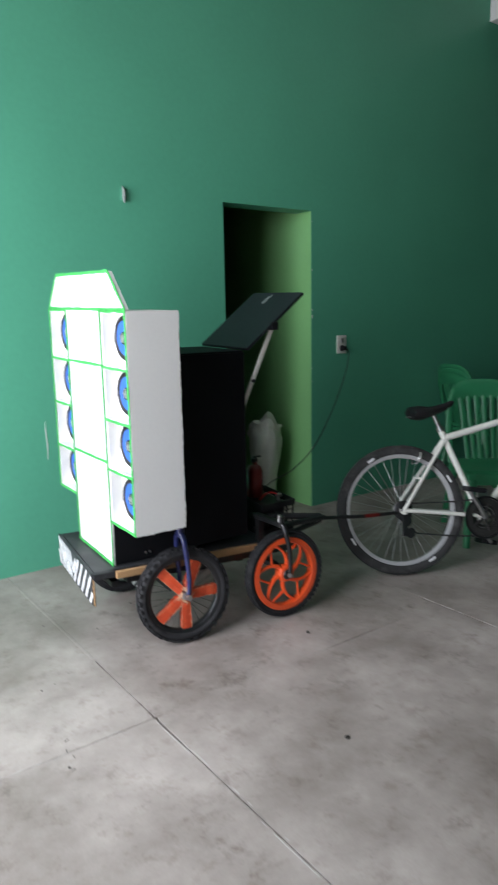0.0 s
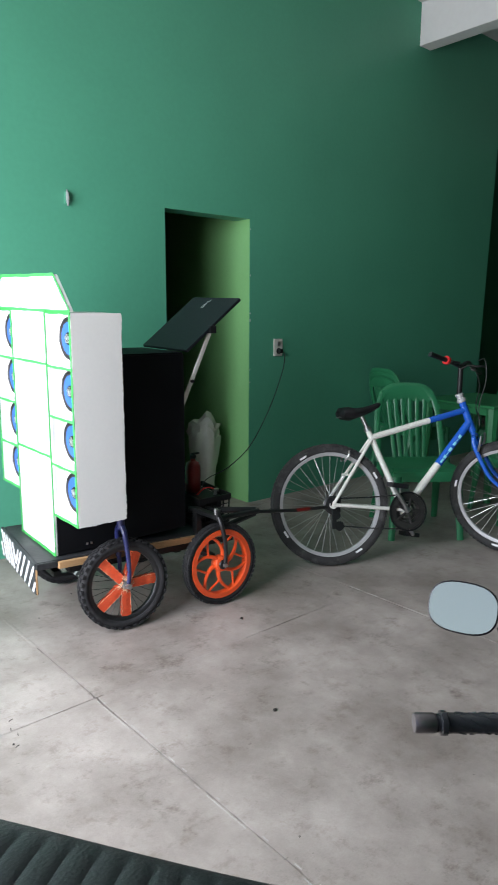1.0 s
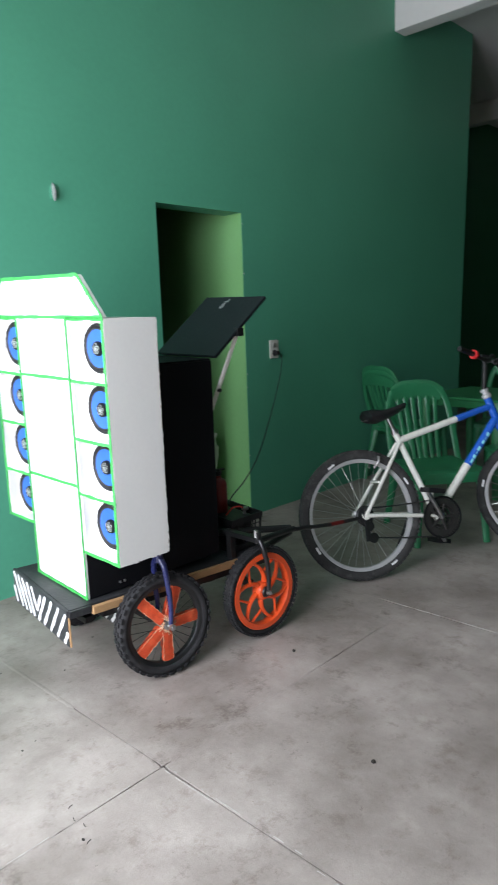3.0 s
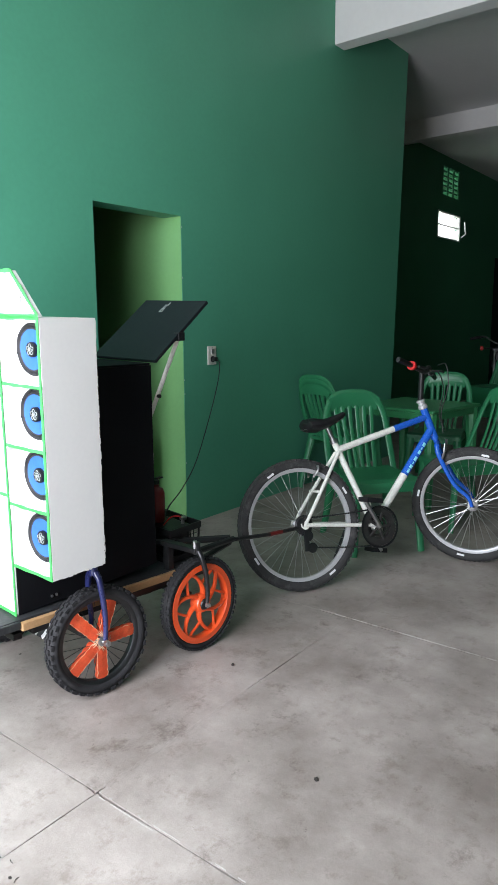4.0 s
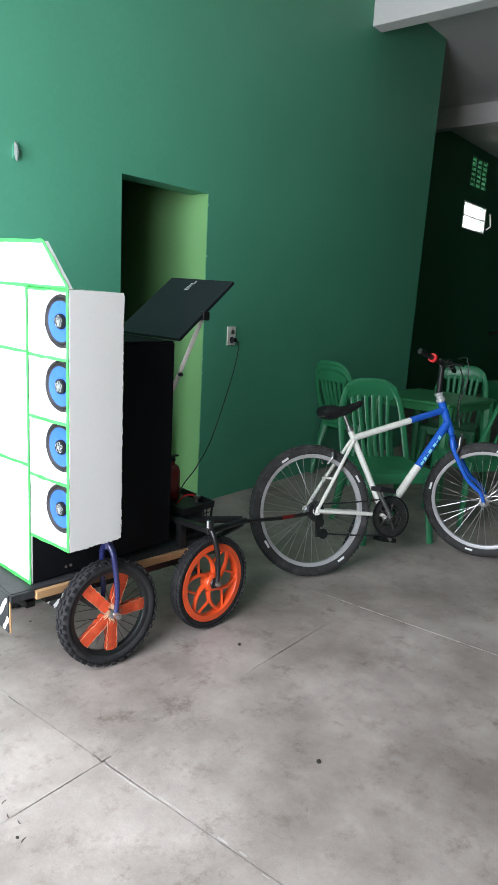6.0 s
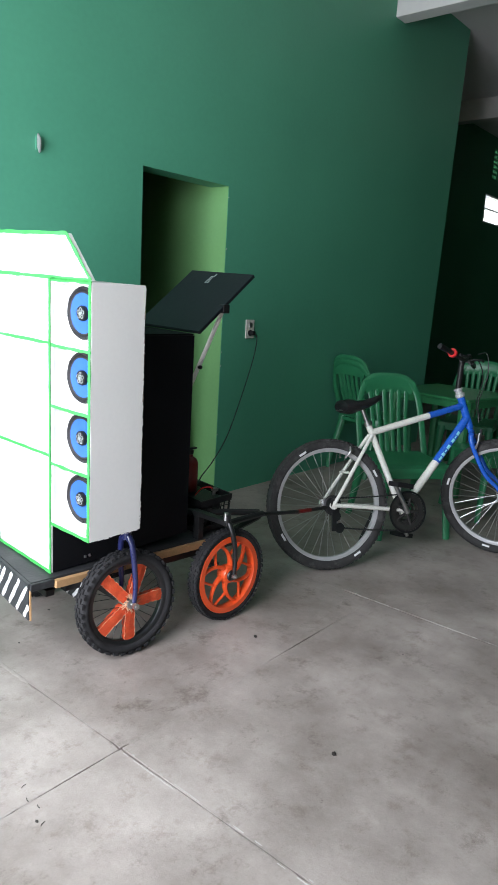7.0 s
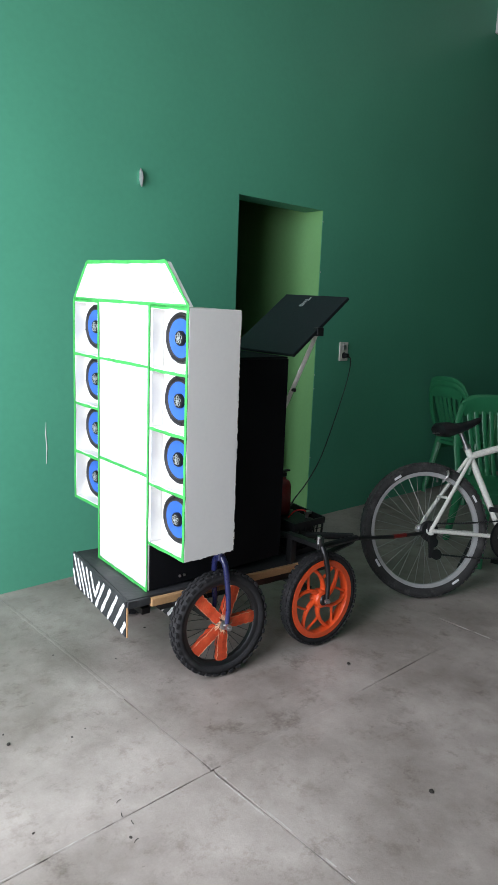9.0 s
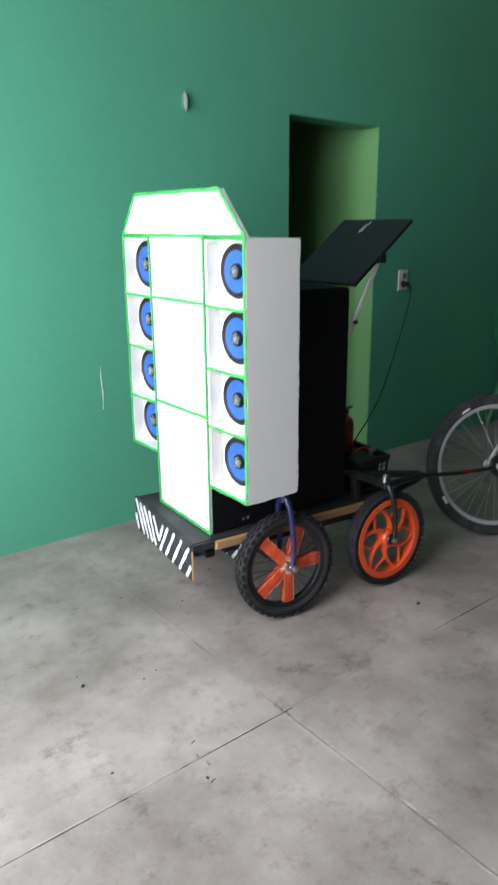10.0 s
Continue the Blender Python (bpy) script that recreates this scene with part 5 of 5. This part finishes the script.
# machine whose left grip and mirror reach into view
TIP = Vector((-1.785, -3.168, 0.815))
GRIP = Vector((0.752, -0.659, -0.01)).normalized()
HEAD = Vector((0.659, 0.752, 0)).normalized()
MOTO = Matrix.Translation((TIP.x + GRIP.x * 0.43, TIP.y + GRIP.y * 0.43, 0)) @ pose(0, 0, 0, 0, 0, math.degrees(math.atan2(HEAD.y, HEAD.x)))
moto = thing("motorcycle", MOTO, "parked motorcycle with black grip and oval mirror", "motorcycle")
ZG = TIP.z
road_wheel(moto, 0.24, M_rubber)
bm = bm_new()
for s in (-1, 1):
    sweep(bm, [(-0.02, s * 0.08, ZG - 0.05), (0.24, s * 0.08, 0.288)], [0.02, 0.016], 12)
sweep(bm, [(0.0, -0.1, ZG - 0.09), (0.0, 0.1, ZG - 0.09)], 0.02, 10)
part("front_fork", bm, M_steel, moto, "", True)
bm = bm_new()
sweep(bm, [(-0.03, 0, ZG - 0.12), (-0.2, 0, 0.62), (-0.5, 0, 0.6), (-0.62, 0, 0.3)], 0.03, 10)
part("frame", bm, M_black_metal, moto, "", True)
part("engine", box((-0.5, -0.12, 0.22), (-0.16, 0.12, 0.5), 0.03), M_steel, moto)
part("centre_stand", tube([(-0.45, -0.17, 0.014), (-0.42, -0.1, 0.25), (-0.42, 0.1, 0.25), (-0.45, 0.17, 0.014)], 0.013, 8), M_black_metal, moto)
bar2 = part("handlebar", tube(smooth_path([(0, 0.30, ZG), (0.0, 0.22, ZG - 0.01), (0.0, 0.10, ZG - 0.04), (0.0, 0, ZG - 0.05), (0.0, -0.10, ZG - 0.04), (0.0, -0.22, ZG - 0.01), (0, -0.43, ZG)]), 0.010, 12), M_steel, moto, "", True)
part("bar_end", lathe([(0.0105, 0.4005), (0.0130, 0.404), (0.0130, 0.427), (0.0118, 0.430)], 26, pose(0, 0, ZG)), M_silver_dull, bar2, "grey metal bar end weight", True)
grip = part("grip", lathe([(0.0105, 0.393), (0.0118, 0.400), (0.0118, 0.396), (0.0158, 0.395), (0.0158, 0.388), (0.0135, 0.386), (0.0130, 0.38), (0.0130, 0.312), (0.0138, 0.310), (0.0138, 0.296), (0.0102, 0.295)], 28, pose(0, 0, ZG)), M_grip, bar2, "shiny black rubber grip with diagonal ribs", True)
for k in range(4):
    for j in range(7):
        q0 = j * math.tau / 7 + k * 0.4
        y0 = 0.374 - k * 0.016
        part("grip_rib", tube([(0.0132 * math.cos(q0 + 0.16 * i), y0 - 0.003 * i, ZG + 0.0132 * math.sin(q0 + 0.16 * i)) for i in range(5)], 0.0011, 5), M_grip, grip)
part("switch_pod", box((-0.022, 0.235, ZG - 0.021), (0.02, 0.292, ZG + 0.021), 0.008), M_silver, bar2, "grey switch housing")
part("clutch_lever", tube(smooth_path([(0.018, 0.255, ZG - 0.012), (0.05, 0.27, ZG - 0.03), (0.06, 0.30, ZG - 0.05)]), 0.006, 8), M_black_metal, bar2, "", True)
# oval mirror on its stalk, facing the rider
MC = Vector((-1.616, -3.130, 0.914))
inv = MOTO.inverted()
mc = inv @ MC
face = (inv.to_3x3() @ Vector((-1.66, -0.62, 0.80))).normalized()
turn = face.to_track_quat("Y", "Z").to_matrix().to_4x4()
plate = Matrix.Translation(mc) @ turn


def oval(w, h, y, n=40, p=2.7):
    out = []
    for k in range(n):
        a = k * math.tau / n
        c, s = math.cos(a), math.sin(a)
        out.append((w * math.copysign(abs(c) ** (2 / p), c), y, h * math.copysign(abs(s) ** (2 / p), s)))
    return out


def oval_mesh(sections):
    bm = bm_new()
    rings = [[bm.verts.new(q) for q in oval(*s)] for s in sections]
    for r0, r1 in zip(rings, rings[1:]):
        for k in range(len(r0)):
            bm.faces.new((r0[k], r0[(k + 1) % len(r0)], r1[(k + 1) % len(r0)], r1[k]))
    bm.faces.new(rings[0])
    bm.faces.new(rings[-1][::-1])
    bmesh.ops.transform(bm, matrix=plate, verts=list(bm.verts))
    return bm


shell = part("mirror", oval_mesh([(0.02, 0.014, -0.03), (0.044, 0.032, -0.022), (0.0505, 0.038, -0.004), (0.051, 0.0384, 0.002), (0.0495, 0.037, 0.003)]), M_black_plastic, moto, "oval rear-view mirror on thin stalk", True)
part("mirror_glass", oval_mesh([(0.049, 0.0362, 0.0032), (0.0488, 0.036, 0.0042)]), M_mirror, shell, "silvered mirror glass")
edge = plate @ Vector((-0.053, -0.01, -0.018))
part("mirror_stalk", tube(smooth_path([edge, edge.lerp(Vector((0.0, 0.26, ZG)), 0.45) + Vector((0.02, 0, 0.02)), Vector((0.0, 0.262, ZG + 0.018))]), 0.005, 8), M_black_metal, shell, "", True)

# machine whose ribbed black seat shows below the camera
SEAT = Matrix.Translation((-2.365, -3.04, 0)) @ pose(0, 0, 0, 0, 0, math.degrees(math.atan2(-0.80, 0.60)))
moto2 = thing("motorcycle", SEAT, "parked motorcycle with ribbed black vinyl seat", "motorcycle")


def seat_mesh():
    bm = bm_new()
    rows, n = [], 32
    for i in range(145):
        t = i / 144
        x = -0.25 + 0.72 * t
        w = 0.128 - 0.02 * max(0, t - 0.3) + 0.006 * math.sin(t * 6)
        w *= min(1, 0.45 + (t * 12) ** 0.5 * 0.4) if t < 0.08 else 1
        k = min(1, max(0, (x - 0.0) / 0.30))
        z = 0.824 - 0.004 * k
        rib = -0.0030 if i % 6 == 0 else (-0.0008 if i % 6 in (1, 5) else 0.0)
        ring = []
        for k in range(n):
            a = math.pi * 2 * k / n
            c, s = math.cos(a), math.sin(a)
            y = w * math.copysign(abs(c) ** 0.55, c)
            h = (0.045 * abs(s) ** 0.6 + (rib if 0.80 < s else 0)) if s > 0 else -0.06 * abs(s) ** 0.5
            ring.append(bm.verts.new((x, y, z - 0.045 + h)))
        rows.append(ring)
    for r0, r1 in zip(rows, rows[1:]):
        for k in range(n):
            bm.faces.new((r0[k], r0[(k + 1) % n], r1[(k + 1) % n], r1[k]))
    bm.faces.new(rows[0][::-1])
    bm.faces.new(rows[-1])
    return bm


seat2 = part("seat", seat_mesh(), M_vinyl, moto2, "ribbed black vinyl seat with grey piping", True)
for x in (-0.16, -0.08):
    part("piping", tube([(x, 0.126, 0.781), (x + 0.008, 0.117, 0.808), (x + 0.02, 0.09, 0.823)], 0.0022, 6), M_stitch, seat2)
part("tail_body", box((-0.28, -0.085, 0.52), (0.45, 0.085, 0.715), 0.03), M_black_plastic, moto2)
road_wheel(moto2, -0.12, M_rubber)
part("swing_arm", tube([(-0.12, 0.1, 0.288), (0.35, 0.1, 0.38), (0.35, -0.1, 0.38), (-0.12, -0.1, 0.288)], 0.016, 8), M_black_metal, moto2)
for s in (-1, 1):
    part("shock_absorber", tube([(-0.10, s * 0.11, 0.31), (0.02, s * 0.10, 0.60)], 0.02, 10), M_steel, moto2)
part("centre_stand", tube([(0.28, -0.17, 0.014), (0.33, -0.1, 0.38), (0.33, 0.1, 0.38), (0.28, 0.17, 0.014)], 0.014, 8), M_black_metal, moto2)
part("engine", box((0.2, -0.13, 0.22), (0.45, 0.13, 0.515), 0.03), M_steel, moto2)

# machine in the dark behind the stacked chairs
moto3 = thing("motorcycle", pose(6.05, -0.36, 0, 0, 0, 198), "dark motorcycle parked in shade behind stacked chairs", "motorcycle")
road_wheel(moto3, 0.30, M_rubber)
road_wheel(moto3, -0.92, M_rubber)
for s in (-1, 1):
    leg = part("fork_leg", tube([(0.02, s * 0.085, 1.02), (0.16, s * 0.085, 0.66)], 0.017, 10), M_steel, moto3, "bright steel fork tube", True)
    part("slider", tube([(0.155, s * 0.085, 0.67), (0.30, s * 0.085, 0.288)], 0.024, 10), M_black_metal, leg, "", True)
    part("turn_signal", lathe([(0.012, -0.02), (0.026, -0.012), (0.028, 0.012), (0.012, 0.024)], 16, pose(0.07, s * 0.24, 1.03)), M_red, moto3, "small red turn signal", True)
    part("signal_stem", tube([(0.03, s * 0.09, 1.03), (0.07, s * 0.235, 1.03)], 0.007, 8), M_black_metal, moto3)
bar3 = part("handlebar", tube(smooth_path([(-0.09, -0.38, 1.14), (-0.03, -0.22, 1.17), (0.0, -0.07, 1.09), (0.0, 0.07, 1.09), (-0.03, 0.22, 1.17), (-0.09, 0.38, 1.14)]), 0.012, 10), M_black_metal, moto3, "", True)
for s in (-1, 1):
    part("grip", tube([(-0.045, s * 0.255, 1.165), (-0.088, s * 0.375, 1.142)], 0.018, 12), M_black_plastic, bar3, "", True)
    part("brake_lever", tube([(0.0, s * 0.22, 1.165), (0.03, s * 0.26, 1.15), (-0.02, s * 0.38, 1.13)], 0.007, 8), M_black_metal, bar3, "", True)
part("steering_yoke", box((-0.04, -0.11, 1.0), (0.05, 0.11, 1.03), 0.008), M_black_metal, moto3)
part("headlight", lathe([(0.03, -0.05), (0.075, -0.02), (0.08, 0.04), (0.07, 0.055)], 24, pose(0.10, 0, 0.93, 0, 0, -90)), M_black_plastic, moto3, "", True)
part("fuel_tank", tube([(-0.10, 0, 0.90), (-0.22, 0, 0.92), (-0.40, 0, 0.88), (-0.50, 0, 0.82)], [0.08, 0.14, 0.12, 0.07], 16), M_black_metal, moto3, "", True)
part("seat", box((-1.05, -0.12, 0.76), (-0.46, 0.12, 0.83), 0.03), M_vinyl, moto3)
part("frame", tube([(-0.02, 0, 0.98), (-0.20, 0, 0.75), (-0.45, 0, 0.74), (-1.0, 0, 0.74)], 0.025, 10), M_black_metal, moto3)
part("engine", box((-0.58, -0.13, 0.26), (-0.2, 0.13, 0.62), 0.04), M_black_metal, moto3)
part("swing_arm", tube([(-0.92, 0.09, 0.288), (-0.45, 0.09, 0.36), (-0.45, -0.09, 0.36), (-0.92, -0.09, 0.288)], 0.018, 8), M_black_metal, moto3)

# ---- litter on the floor ----


def chip(name, x, y, s, flat, label, turn=0.0, mat=M_debris):
    bm = bm_new()
    bmesh.ops.create_icosphere(bm, subdivisions=1, radius=s)
    for v in bm.verts:
        v.co *= 1 + 0.45 * noise.noise(v.co * (2.0 / s) + Vector((x, y, 0)))
        v.co.z *= flat
        v.co.x *= 1.5
    zmin = min(v.co.z for v in bm.verts)
    ob = mesh_object(name, bm, mat)
    ob.matrix_world = pose(x, y, -zmin, 0, 0, turn)
    return tagged(ob, label, "litter", "litter on the floor")


chip("dry_leaf", -1.0, -2.085, 0.008, 0.35, "small dark dry leaf on cement floor", 20)
chip("crumb", -0.615, -1.457, 0.007, 0.5, "small dark crumb on cement floor", 50)
for x, y, s in ((-1.837, -1.06, 0.006), (-1.844, -1.118, 0.011), (-1.675, -1.206, 0.006), (-1.945, -1.511, 0.006), (-1.306, -0.86, 0.006), (-1.07, -0.704, 0.007), (-1.483, -0.687, 0.005), (-1.76, -1.681, 0.007), (-1.35, -2.55, 0.004), (-0.3, -1.95, 0.003), (-1.62, -1.19, 0.004)):
    chip("crumb", x, y, s * 0.6, 0.4, "small dark crumb on cement floor", 360 * x)
for k, (x, y, a) in enumerate(((-1.715, -1.548, 20), (-1.735, -1.600, 75), (-1.728, -1.640, 80), (-1.755, -1.70, 20))):
    bm = tube([(-0.008, 0, 0.0010), (0, 0.002, 0.0014), (0.009, 0, 0.0010)], 0.0010, 5)
    ob = mesh_object("splinter", bm, M_debris)
    ob.matrix_world = pose(x, y, 0.0002, 0, 0, a)
    tagged(ob, "thin dark splinter on cement floor", "litter", "litter on the floor")
